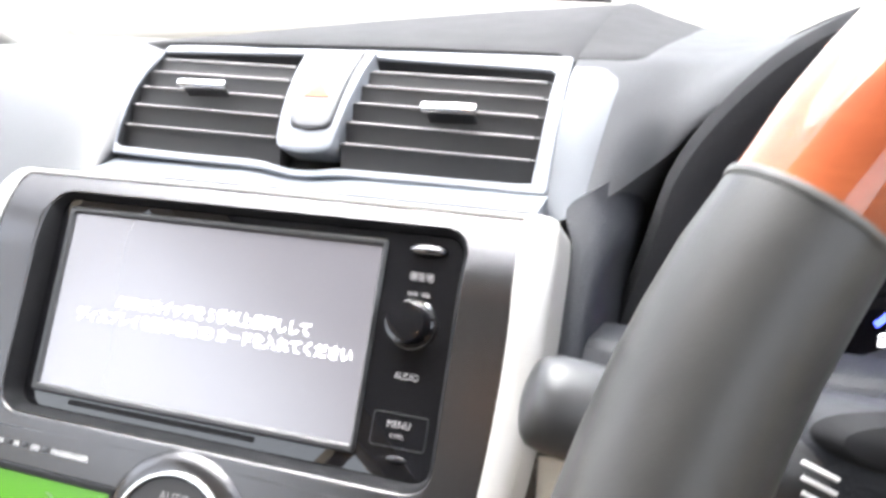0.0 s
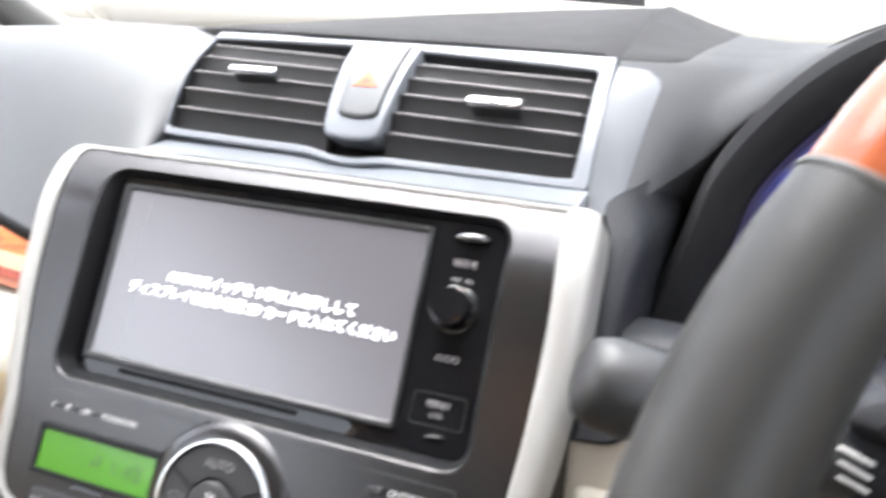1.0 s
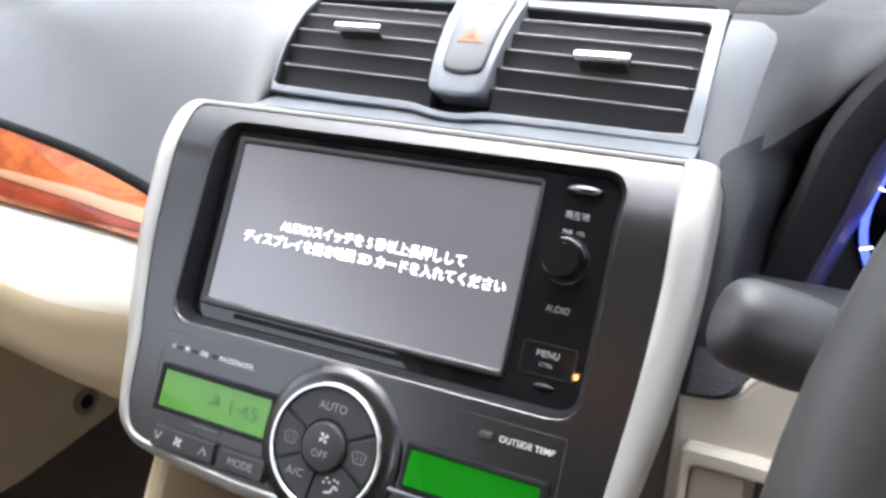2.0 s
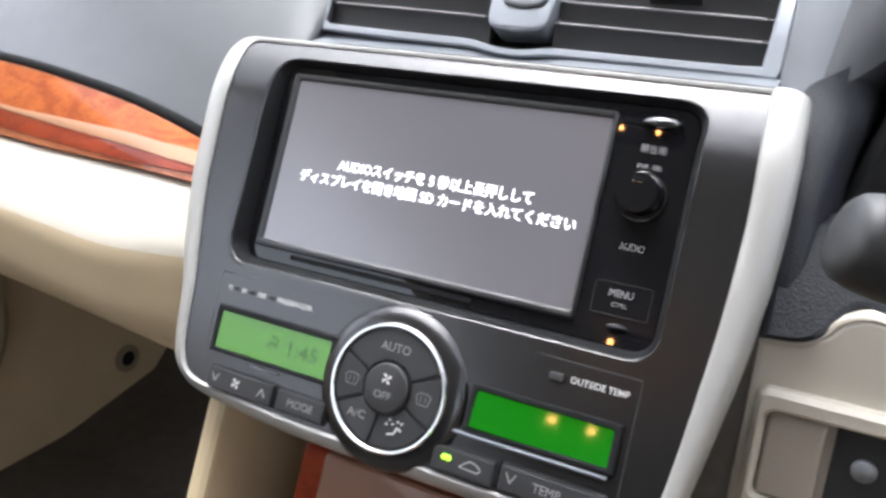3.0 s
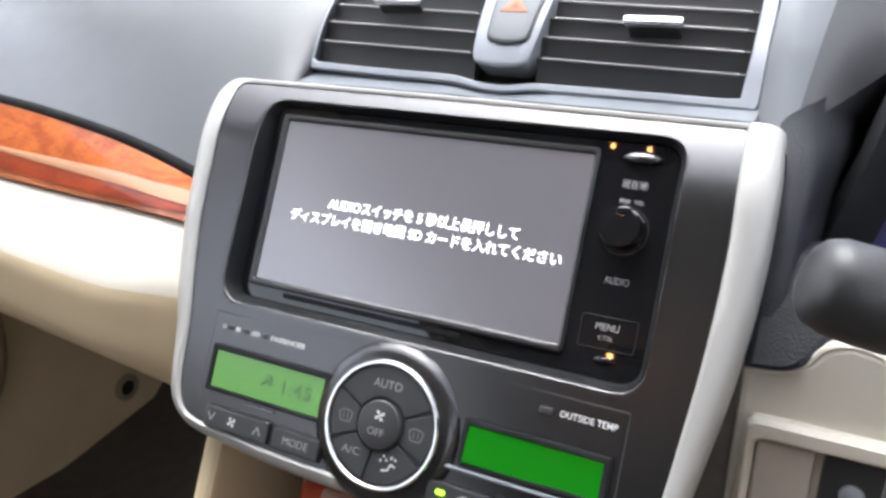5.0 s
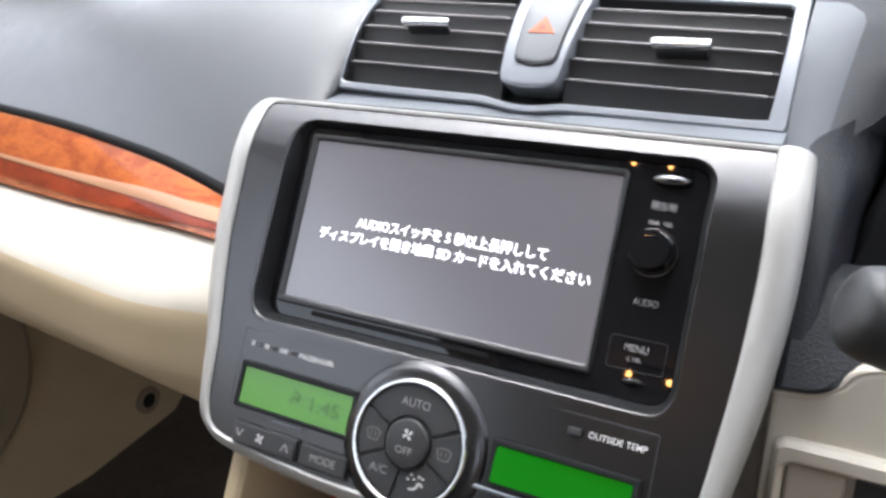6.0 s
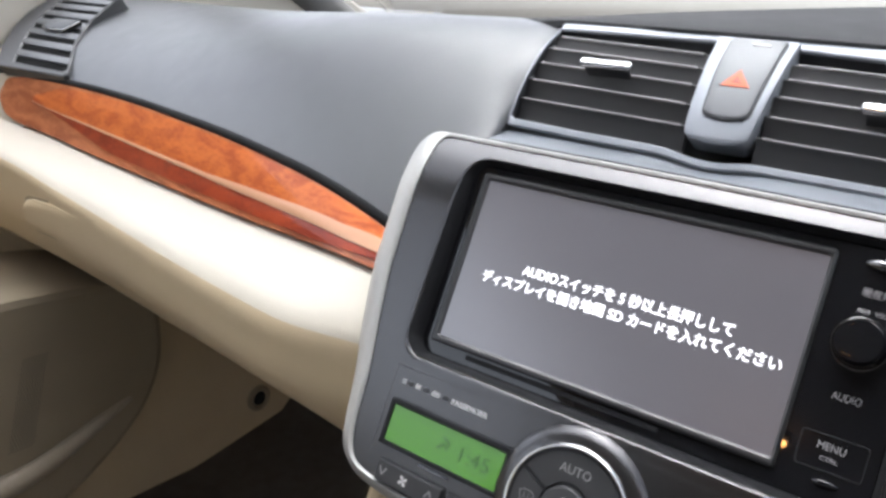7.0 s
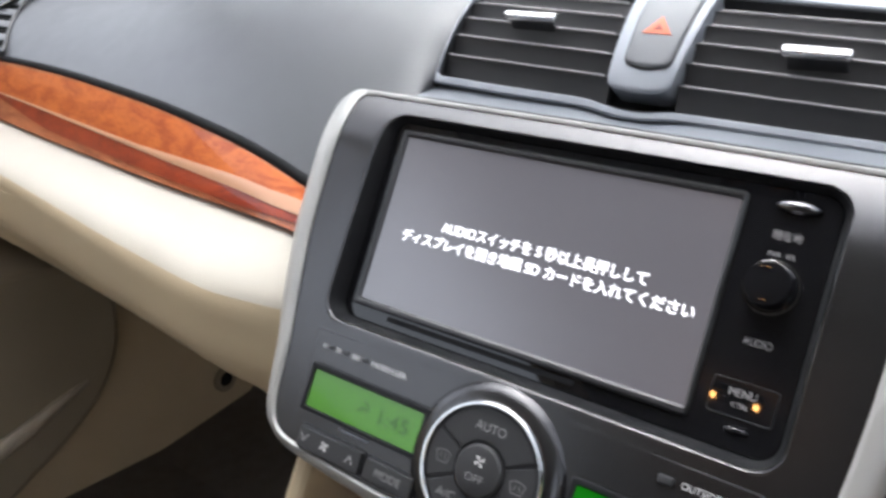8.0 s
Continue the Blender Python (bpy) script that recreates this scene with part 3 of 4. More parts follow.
def outline(left, right, top, corner, n):
    """The panel's outline: its left edge moved out by left, its right edge at right, its upper edge at top with a rounded left corner."""
    side = [(-0.0067, -0.1152), (-0.038, -0.1148), (-0.0693, -0.1130), (-0.0872, -0.1113), (-0.0948, -0.1085), (-0.0990, -0.1031), (-0.1018, -0.0926), (-0.1036, -0.0690),
            (-0.1069, -0.0487), (-0.1110, -0.0202), (-0.1120, -0.0030), (-0.1124, 0.0187), (-0.1132, 0.0353)]
    out = []
    for x, y in side:
        k = min(1.0, max(0.0, (y + 0.1152) / 0.012)) * (0.62 + 0.38 * min(1.0, max(0.0, (y + 0.10) / 0.06)))
        out.append((x - left * k, y - left * (1 - k) * 0.52))
    x0 = out[-1][0]
    out += [(x0 - 0.0008, top - corner), (x0 + corner * 0.02, top - corner * 0.55), (x0 + corner * 0.22, top - corner * 0.18), (x0 + corner * 0.55, top - corner * 0.02)]
    line = [tuple(p) for p in spline(out, 110)] + [(x0 + corner, top), (0.0, top), (right, top - 0.0012), (right, -0.060), (right - 0.008, -0.1060), (right - 0.022, -0.1130 - 0.4 * left), (0.060, -0.1150 - 0.5 * left)]
    return [(x, y, n) for x, y in star(line[::-1], (0.0125, -0.001), 480)]


def hole(d, n):
    return [(x, y, n) for x, y in star(inset(rrect(-0.0898, -0.0527, 0.1152, 0.0492, 0.0112, 10), d), (0.0125, -0.001), 480)]


def between(a, b, s):
    return [tuple(Vector(p).lerp(Vector(q), s)) for p, q in zip(a, b)]


def roll(bm):
    """The whole panel bends back towards its top."""
    for v in bm.verts:
        v.co.z -= 7.8 * max(0.0, v.co.y - 0.02) ** 2
    return bm


H0, P0 = hole(-0.0003, 0.0101), outline(0.0, 0.1362, 0.0592, 0.004, 0.0101)
bm = loft([hole(0.0006, 0.0088), hole(0.0002, 0.0097), H0, hole(-0.0016, 0.0101)] + [between(H0, P0, k) for k in (0.05, 0.2, 0.35, 0.5, 0.65, 0.8, 0.95)]
          + [P0, outline(0.0, 0.1362, 0.0612, 0.005, 0.0078), outline(0.0, 0.1362, 0.0618, 0.005, 0.0030), outline(0.0, 0.1362, 0.0610, 0.005, -0.020)], caps=False)
part("plate", roll(bm), PANEL, panel, "charcoal metallic face plate")
bm = loft([hole(0.0034, -0.012), hole(0.0032, 0.0015), hole(0.0026, 0.0050), hole(0.0017, 0.0075), hole(0.0007, 0.0091)], caps=False)
part("recess", roll(bm), SEAM, panel, "black recess round the navigation unit")
bm = loft([outline(-0.0006, 0.1355, 0.0560, 0.004, 0.004), outline(-0.0002, 0.1355, 0.0572, 0.0045, 0.0108), outline(0.0020, 0.1355, 0.0584, 0.006, 0.0116), outline(0.0080, 0.1355, 0.0596, 0.009, 0.0104),
           outline(0.0125, 0.1355, 0.0604, 0.011, 0.0076), outline(0.0155, 0.1355, 0.0610, 0.012, 0.0034), outline(0.0170, 0.1355, 0.0612, 0.0125, -0.004), outline(0.0160, 0.1355, 0.0600, 0.0125, -0.030),
           outline(0.004, 0.130, 0.0545, 0.008, -0.030)], caps=False)
part("trim_frame", roll(bm), SILVER, panel, "silver painted surround")
SV = [-0.1185, -0.1035, -0.084, -0.0526, -0.0317, -0.0108, 0.0120, 0.0373, 0.0500, 0.0550, 0.0570, 0.0578]
SI = [0.1200, 0.1262, 0.1293, 0.1326, 0.1344, 0.1354, 0.1358, 0.1345, 0.1341, 0.1339, 0.1339, 0.1340]
SO = [0.1272, 0.1340, 0.1380, 0.1436, 0.1464, 0.1484, 0.1494, 0.1492, 0.1482, 0.1474, 0.1462, 0.1442]
si, so = spline(list(zip(SV, SI)), 60), spline(list(zip(SV, SO)), 60)
rings = []
for (v, a), (_, b) in zip(si, so):
    w = b - a
    rings.append([(x, v, n) for x, n in ((a, -0.028), (a, 0.0118), (a + 0.0008, 0.0130), (a + 0.12 * w, 0.0137), (a + 0.4 * w, 0.0141), (a + 0.7 * w, 0.0132), (a + 0.9 * w, 0.0112), (b, 0.0080), (b - 0.0008, 0.0040), (b - 0.0010, -0.028))])
part("side_strip", roll(loft(rings)), SILVER, panel, "broad silver strip along the driver's side")

# ---- navigation unit ----
nav = thing("navigation_unit", PANELM, "gloss black navigation unit with its display switched on", "navigation unit")
face = part("face", slab(rrect(-0.0868, -0.0498, 0.1122, 0.0466, 0.008), -0.02, 0.0002, 0.0008), GLOSS, nav, "gloss black front")
scr = rrect(-0.0775, -0.0393, 0.0775, 0.0393, 0.0012)
part("bezel", collar(rrect(-0.0815, -0.0430, 0.0795, 0.0425, 0.002), scr, 0.0, 0.0020, 0.0011), mat("dark_bezel_plastic", (0.022, 0.022, 0.023), 0.35), nav, "narrow dark bezel")
disp = part("display", slab(scr, 0.0, 0.0007, 0.0), SCREEN, nav, "grey lit display")
part("sd_slot", slab(rrect(-0.060, -0.0464, 0.035, -0.0440, 0.0008), 0.0, 0.0007, 0.0003), SEAM, nav)
writing("message", "AUDIOスイッチを 5 秒以上長押しして", 0.0058, LIT, disp, 0.0034, 0.0020, 0.00085, width=0.097, bold=0.016)
writing("message", "ディスプレイを開き地図 SD カードを入れてください", 0.0058, LIT, disp, 0.0036, -0.0056, 0.00085, width=0.137, bold=0.016)
for nm, body, h, w, y, m in (("key_mark", "現在地", 0.0034, 0.0102, 0.0276, DIMPRINT), ("key_mark", "PWR · VOL", 0.0018, 0.0095, 0.0205, DIMPRINT),
                             ("key_mark", "AUDIO", 0.0028, 0.0100, -0.0118, DIMPRINT), ("key_mark", "MENU", 0.0028, 0.0094, -0.0304, DIMPRINT),
                             ("key_mark", "CTRL", 0.0016, 0.0060, -0.0348, DIMPRINT)):
    writing(nm, body, h, m, nav, 0.0958, y + 0.0015, 0.0005, width=w)
for y0, y1 in ((0.0225, 0.0335), (-0.0175, -0.0065), (-0.0375, -0.0250)):
    part("key", slab(rrect(0.0850, y0, 0.1075, y1, 0.0012), 0.0, 0.00028, 0.0), GLOSS, nav)
part("key_rim", collar(rrect(0.0848, -0.0378, 0.1077, -0.0247, 0.0014), rrect(0.0851, -0.0375, 0.1074, -0.0250, 0.0012), 0.0, 0.0006, 0.0001), KEYPL, nav)
part("eject_key", lathe([(0.0, 0.0), (0.0082, 0.0), (0.0075, 0.0018), (0.0055, 0.0030), (0.0028, 0.0037), (0.0, 0.0039)], 36), mat("dark_chrome", (0.22, 0.22, 0.225), 0.1, metal=1.0), nav, "dark chrome key").matrix_local = pose(0.0970, 0.0398, 0) @ Matrix.Diagonal((1, 0.33, 1, 1))
part("sensor", lathe([(0.0, 0.0), (0.0046, 0.0), (0.0040, 0.0007), (0.0025, 0.0011), (0.0, 0.0013)], 30), GLOSS, nav).matrix_local = pose(0.0968, -0.0420, 0) @ Matrix.Diagonal((1, 0.36, 1, 1))
knob = part("knob", lathe([(0.0, 0.0), (0.0092, 0.0), (0.0092, 0.0012), (0.0081, 0.002), (0.0079, 0.0100), (0.0077, 0.0105)] + [(q, 0.0109 - q * q / 0.16) for q in (0.0073, 0.006, 0.0045, 0.003, 0.0015)] + [(0.0, 0.0109)], 36), GLOSS, nav, "round gloss black volume knob")
knob.matrix_local = pose(0.0950, 0.0100, 0.0)
part("knob_ring", collar(circle(0.0950, 0.0100, 0.0100, 40), circle(0.0950, 0.0100, 0.0092, 40), 0.0, 0.0016, 0.0005), CHROME, nav, "thin bright ring")

# ---- climate control ----
clim = thing("climate_control", PANELM, "charcoal climate control with green displays and a round dial", "climate control")
plate = [(-0.0880, -0.0590), (-0.0880, -0.0970), (-0.0890, -0.1140), (0.030, -0.1160), (0.1100, -0.1150), (0.1125, -0.0590), (0.030, -0.0575), (-0.030, -0.0575)]
part("face", slab(plate[::-1], 0.0085, 0.0104, 0.0003), PANEL, clim)
part("groove", collar(rrect(-0.0884, -0.1152, 0.1129, -0.0582, 0.001), rrect(-0.0877, -0.1145, 0.1122, -0.0589, 0.001), 0.0090, 0.01015, 0.0001), BLACK, clim)
DC = (0.0130, -0.0880)
bm = loft([[(x, y, n) for x, y in circle(*DC, r, 64)] for r, n in ((0.0350, 0.0095), (0.0345, 0.0108), (0.0325, 0.0126), (0.0298, 0.0138), (0.0272, 0.0141), (0.0258, 0.0120))])
part("boss", bm, PANEL, clim, "raised round boss round the dial")
bm = bmesh.new()
rr = []
for a in np.linspace(0, 2 * math.pi, 65)[:-1]:
    rr.append([(DC[0] + (0.0261 + 0.0013 * math.cos(b)) * math.cos(a), DC[1] + (0.0261 + 0.0013 * math.cos(b)) * math.sin(a), 0.0142 + 0.0018 * math.sin(b)) for b in np.linspace(0, 2 * math.pi, 11)[:-1]])
part("ring", loft(rr + rr[:1], caps=False), CHROME, clim, "chrome ring")
dial = part("dial", slab(circle(*DC, 0.0254, 56), 0.011, 0.0137, 0.0004), BLACK, clim, "round pad of keys")
for a0, a1, nm in ((26, 152, "auto_key"), (154, 206, "front_defrost_key"), (208, 262, "ac_key"), (264, 330, "airflow_key"), (332, 384, "rear_defrost_key")):
    part(nm, slab(sector(*DC, 0.0114, 0.0245, a0 + 1.2, a1 - 1.2), 0.0125, 0.0149, 0.0005), KEYPL, dial)
off = part("off_key", lathe([(0, 0), (0.0104, 0), (0.0104, 0.0042), (0.0096, 0.0052), (0.006, 0.0058), (0.0, 0.0060)], 40), KEYPL, dial, "round middle key")
off.matrix_local = pose(DC[0], DC[1], 0.0118)
writing("key_mark", "AUTO", 0.0037, SOFTPRINT, dial, DC[0], DC[1] + 0.0170, 0.01505, width=0.0138)
writing("key_mark", "A/C", 0.0034, SOFTPRINT, dial, DC[0] - 0.0115, DC[1] - 0.0135, 0.01505, width=0.0088)
writing("key_mark", "OFF", 0.0032, SOFTPRINT, dial, DC[0], DC[1] - 0.0028, 0.01795, width=0.0080)


def fan_mark(x, y, z, r, parent):
    bm = bmesh.new()
    for a in (45, 135, 225, 315):
        cx, cy = x + r * 0.60 * math.cos(radians(a)), y + r * 0.60 * math.sin(radians(a))
        slab([(x, y), (cx + 0.42 * r * math.sin(radians(a)), cy - 0.42 * r * math.cos(radians(a))), (cx + 0.36 * r * math.cos(radians(a)), cy + 0.36 * r * math.sin(radians(a))), (cx - 0.12 * r * math.sin(radians(a)), cy + 0.12 * r * math.cos(radians(a)))], z, z + 0.00012, 0.0, bm=bm)
    return part("fan_mark", bm, PRINT, parent)


def line_mark(name, pts, z, w, material, parent):
    bm = bmesh.new()
    for a, b in zip(pts, pts[1:]):
        a, b = Vector(a), Vector(b)
        n = (b - a).normalized()
        n = Vector((-n.y, n.x)) * w / 2
        slab([tuple(a - n), tuple(b - n), tuple(b + n), tuple(a + n)], z, z + 0.00012, 0.0, bm=bm)
    return part(name, bm, material, parent)


fan_mark(DC[0] + 0.0005, DC[1] + 0.0040, 0.0178, 0.0028, dial)
for sx in (-1, 1):
    cx, cy = DC[0] + sx * 0.0172, DC[1]
    line_mark("defrost_mark", [(cx - 0.0034, cy + 0.0012), (cx - 0.0022, cy - 0.0026), (cx + 0.0022, cy - 0.0026), (cx + 0.0034, cy + 0.0012), (cx + 0.0015, cy + 0.0022), (cx - 0.0015, cy + 0.0022), (cx - 0.0034, cy + 0.0012)], 0.0149, 0.0005, FAINT, dial)
    line_mark("defrost_mark", [(cx - 0.001, cy - 0.0015), (cx - 0.001, cy + 0.001)], 0.0149, 0.0004, FAINT, dial)
    line_mark("defrost_mark", [(cx + 0.001, cy - 0.0015), (cx + 0.001, cy + 0.001)], 0.0149, 0.0004, FAINT, dial)
ax0, ay0 = DC[0] + 0.0075, DC[1] - 0.0150
line_mark("airflow_mark", [(ax0 - 0.0030, ay0 - 0.0030), (ax0, ay0 - 0.0022), (ax0 + 0.0012, ay0 + 0.0006), (ax0 + 0.0032, ay0 - 0.0005)], 0.0149, 0.0009, PRINT, dial)
bm = bmesh.new()
for dx, dy in ((-0.0040, 0.0010), (-0.0028, 0.0030), (-0.0012, 0.0016), (0.0010, 0.0030), (0.0028, 0.0026)):
    slab(circle(ax0 + dx, ay0 + dy, 0.0006, 10), 0.0149, 0.0151, 0.0, bm=bm)
part("airflow_mark", bm, PRINT, dial)


def lcd(x0, y0, x1, y1, material, label, lean=(0.0, 0.0)):
    unit = part("lcd", collar(rrect(x0 - 0.0028, y0 - 0.0022, x1 + 0.0028, y1 + 0.0026, 0.0008), rrect(x0, y0, x1, y1, 0.0008), 0.0095, 0.0128, 0.0006), SEAM, clim, label)
    bm = slab(rrect(x0 - 0.0004, y0 - 0.0004, x1 + 0.0004, y1 + 0.0004, 0.0004), 0.0085, 0.0120, 0.0)
    for v in bm.verts:  # the glass leans back a little
        v.co.z -= lean[0] * (v.co.x - (x0 + x1) / 2) + lean[1] * (v.co.y - (y0 + y1) / 2)
    part("glass", bm, material, unit, label)
    return unit


LEAN = (0.0263, 0.0680)
left = lcd(-0.0815, -0.0935, -0.0195, -0.0763, LCD_L, "dull green display with dark digits")
writing("digits", "1:45", 0.0062, LCDINK, left, -0.0330, -0.0850, 0.01215, width=0.0155)
line_mark("symbol", [(-0.0530, -0.0865), (-0.0500, -0.0840), (-0.0480, -0.0860), (-0.0475, -0.0825), (-0.0510, -0.0815)], 0.01205, 0.0009, LCDINK, left)
right = lcd(0.0516, -0.0927, 0.1068, -0.0786, LCD_R, "bright plain green display", LEAN)
part("lip", tube([(0.0430, -0.0968, 0.0118), (0.0750, -0.0966, 0.0122), (0.1075, -0.0964, 0.0118)], 0.0008, 8), VENTTRIM, clim, "bright lip under the display")
# A reflection under the left display, modelled as a short silver bar.
part("lip", tube([(-0.0600, -0.0975, 0.0110), (-0.0440, -0.0975, 0.0110)], 0.0005, 8), VENTTRIM, clim)


def key(x0, y0, x1, y1, label=""):
    part("key_well", slab(rrect(x0 - 0.0007, y0 - 0.0007, x1 + 0.0007, y1 + 0.0007, 0.0008), 0.0095, 0.0107, 0.0), BLACK, clim)
    return part("key", slab(rrect(x0, y0, x1, y1, 0.0008), 0.0100, 0.0132, 0.0008), KEYPL, clim, label)


fan = key(-0.0800, -0.1122, -0.0432, -0.1022, "charcoal rocker key for the fan")
line_mark("arrow_mark", [(-0.0782, -0.1050), (-0.0762, -0.1085), (-0.0742, -0.1050)], 0.0132, 0.0007, SOFTPRINT, fan)
line_mark("arrow_mark", [(-0.0510, -0.1090), (-0.0490, -0.1055), (-0.0470, -0.1090)], 0.0132, 0.0007, SOFTPRINT, fan)
fan_mark(-0.0640, -0.1070, 0.0132, 0.0028, fan)
mode = key(-0.0408, -0.1122, -0.0150, -0.1028)
writing("key_mark", "MODE", 0.0035, SOFTPRINT, mode, -0.0275, -0.1073, 0.01335, width=0.0135)
rec = key(0.0385, -0.1135, 0.0655, -0.1035)
part("lamp", slab(rrect(0.0428, -0.1086, 0.0470, -0.1064, 0.0008), 0.0125, 0.0138, 0.0004), GREENLED, rec, "lit green lamp")
line_mark("car_mark", [(0.0510, -0.1095), (0.0530, -0.1075), (0.0550, -0.1062), (0.0580, -0.1068), (0.0600, -0.1085), (0.0590, -0.1098), (0.0510, -0.1095)], 0.0132, 0.0005, DIMPRINT, rec)
temp = key(0.0680, -0.1130, 0.1085, -0.1030)
writing("key_mark", "TEMP", 0.0035, SOFTPRINT, temp, 0.0872, -0.1078, 0.01335, width=0.0112)
line_mark("arrow_mark", [(0.0705, -0.1055), (0.0725, -0.1092), (0.0745, -0.1055)], 0.0132, 0.0007, SOFTPRINT, temp)
line_mark("arrow_mark", [(0.1015, -0.1095), (0.1035, -0.1060), (0.1055, -0.1095)], 0.0132, 0.0007, SOFTPRINT, temp)
for x in (-0.0780, -0.0690, -0.0575):
    part("pin_key", slab(rrect(x - 0.0016, -0.0662, x + 0.0016, -0.0642, 0.0008), 0.0095, 0.0112, 0.0005), BLACK, clim)
for body, x, w in (("H", -0.0818, 0.0018), ("M", -0.0735, 0.0024), (":00", -0.0633, 0.0050), ("PASSENGER", -0.0442, 0.0195)):
    writing("key_mark", body, 0.0024, PRINT, clim, x, -0.0652, 0.01052, width=w, bold=0.02)
part("pin_key", slab(rrect(0.0780, -0.0668, 0.0838, -0.0636, 0.0010), 0.0095, 0.0120, 0.0007), BLACK, clim)
writing("key_mark", "OUTSIDE TEMP", 0.0026, PRINT, clim, 0.0977, -0.0650, 0.01052, width=0.0228, bold=0.015)

# ---- centre vents with the hazard switch ----
vent = thing("centre_vents", pose(0.0, BULGE[0][0], BULGE[0][1]), "pair of slatted black air vents in satin silver trim", "air vent")
curve = spline(BULGE, 121)
curve = [curve[0] - (curve[1] - curve[0]).normalized() * 0.03] + curve + [curve[-1] + (curve[-1] - curve[-2]).normalized() * 0.03]
run = [-0.03]
for p, q in zip(curve, curve[1:]):
    run.append(run[-1] + (q - p).length)


def bulged(bm):
    """Lays a flat piece (x, height along the bulge, out of the surface) on the bulging front of the vents."""
    for v in bm.verts:
        x, h, n = v.co
        at = [along(run, [p[k] for p in curve], h) for k in (0, 1)]
        a, b = [[along(run, [p[k] for p in curve], h + d) for k in (0, 1)] for d in (-0.004, 0.004)]
        t = Vector((b[0] - a[0], b[1] - a[1])).normalized()
        v.co = (x, at[0] - t.y * n - BULGE[0][0], at[1] + t.x * n - BULGE[0][1])
    return bm


def ladder(left, right, step=0.004):
    """Points from one end of a line to the other, close enough to bend."""
    k = max(2, int((Vector(right) - Vector(left)).length / step))
    return [tuple(Vector(left).lerp(Vector(right), i / k)) for i in range(k)]


def dense(loop):
    return [q for a, b in zip(loop, loop[1:] + loop[:1]) for q in ladder(a, b)]


opening = [(-0.1095, 0.0020), (-0.0670, 0.0008), (-0.0250, 0.0002), (-0.0164, -0.0004), (-0.0097, -0.0019), (-0.0003, -0.0034), (0.0075, -0.0037), (0.0144, -0.0032), (0.0220, -0.0018), (0.0281, -0.0014), (0.0550, -0.0016), (0.0801, -0.0018), (0.1232, -0.0022),
           (0.1244, 0.0180), (0.1246, 0.0370), (0.1240, 0.0640), (0.0264, 0.0705), (-0.0157, 0.0722), (-0.1085, 0.0712), (-0.1095, 0.0400), (-0.1095, 0.0050)]
rim = [(-0.1158, -0.0022), (-0.0670, -0.0037), (-0.0250, -0.0044), (-0.0164, -0.0048), (-0.0097, -0.0060), (-0.0003, -0.0074), (0.0075, -0.0077), (0.0144, -0.0072), (0.0220, -0.0060), (0.0281, -0.0056), (0.0550, -0.0058), (0.0801, -0.0060), (0.1316, -0.0070),
       (0.1316, 0.0180), (0.1316, 0.0370), (0.1300, 0.0760), (0.0264, 0.0785), (-0.0157, 0.0790), (-0.1100, 0.0780), (-0.1098, 0.0400), (-0.1100, 0.0050)]
VC = (0.007, 0.033)
ring_i, ring_o = star(dense(opening), VC, 260), star(dense(rim), VC, 260)
part("frame", bulged(collar(ring_o, ring_i, -0.0009, 0.0012, 0.0008)), VENTTRIM, vent, "satin silver surround")
bm = loft([[(x, y, -0.0004) for x, y in inset(ring_i, -0.0006)], [(x, y, -0.012) for x, y in inset(ring_i, 0.001)], [(x, y, -0.030) for x, y in inset(ring_i, 0.003)]], caps=False)
bm.faces.new([bm.verts.new((x, y, -0.0302)) for x, y in inset(ring_i, 0.0028)])
part("duct", bulged(bm), BLACK, vent, "near-black plate for the shade in the slots behind the slats")

SLAT_L, SLAT_R = (0.0155, 0.0282, 0.0408, 0.0535, 0.0662), (0.0100, 0.0213, 0.0328, 0.0441, 0.0558)


def slat_height(i, x):
    return SLAT_L[i] + (SLAT_R[i] - SLAT_L[i]) * (x + 0.110) / 0.233


def slat_group(x0, x1, lean):
    """Five slats from x0 to x1 (leaning aside by lean towards the hazard switch at their top), each with a front edge
    painted pale as its highlight.
    """
    for i in range(5):
        shift = lean * i / 4
        ends = (x0, x1 + shift) if x0 < 0 else (x0 + shift, x1)
        rings, rim_ = [], []
        for k in range(13):
            x = ends[0] + (ends[1] - ends[0]) * k / 12
            y = slat_height(i, x)
            low = (slat_height(i - 1, x) if i else -0.0035) + 0.0004
            rings.append([(x, a, b) for a, b in ((y + 0.0006, -0.0016), (y + 0.0006, -0.0085), (y - 0.001, -0.0100), (low, -0.0105), (low, -0.0085), (y - 0.0040, -0.0046), (y - 0.0012, -0.0024), (y - 0.0002, -0.0014))])
            x = min(max(x, ends[0] + 0.003), ends[1] - 0.003)
            rim_.append([(x, y + a, b) for a, b in ((-0.0004, -0.0016), (0.0004, -0.0016), (0.0003, -0.0005), (-0.0003, -0.0005))])
        one = part("slat", bulged(loft(rings)), SLAT, vent)
        # Light caught by the slat's front edge is painted as grey.
        part("edge", bulged(loft(rim_)), DIMPRINT, one, "thin edge, pale grey for its highlight")
    for i in range(6):
        x = x0 + 0.009 + (x1 - x0 - 0.018) * i / 5
        part("vane", bulged(box(x - 0.0008, 0.004, -0.028, x + 0.0008, 0.064, -0.016)), BLACK, vent)


slat_group(-0.1090, -0.0110, -0.0055)
slat_group(0.0235, 0.1236, 0.0016)
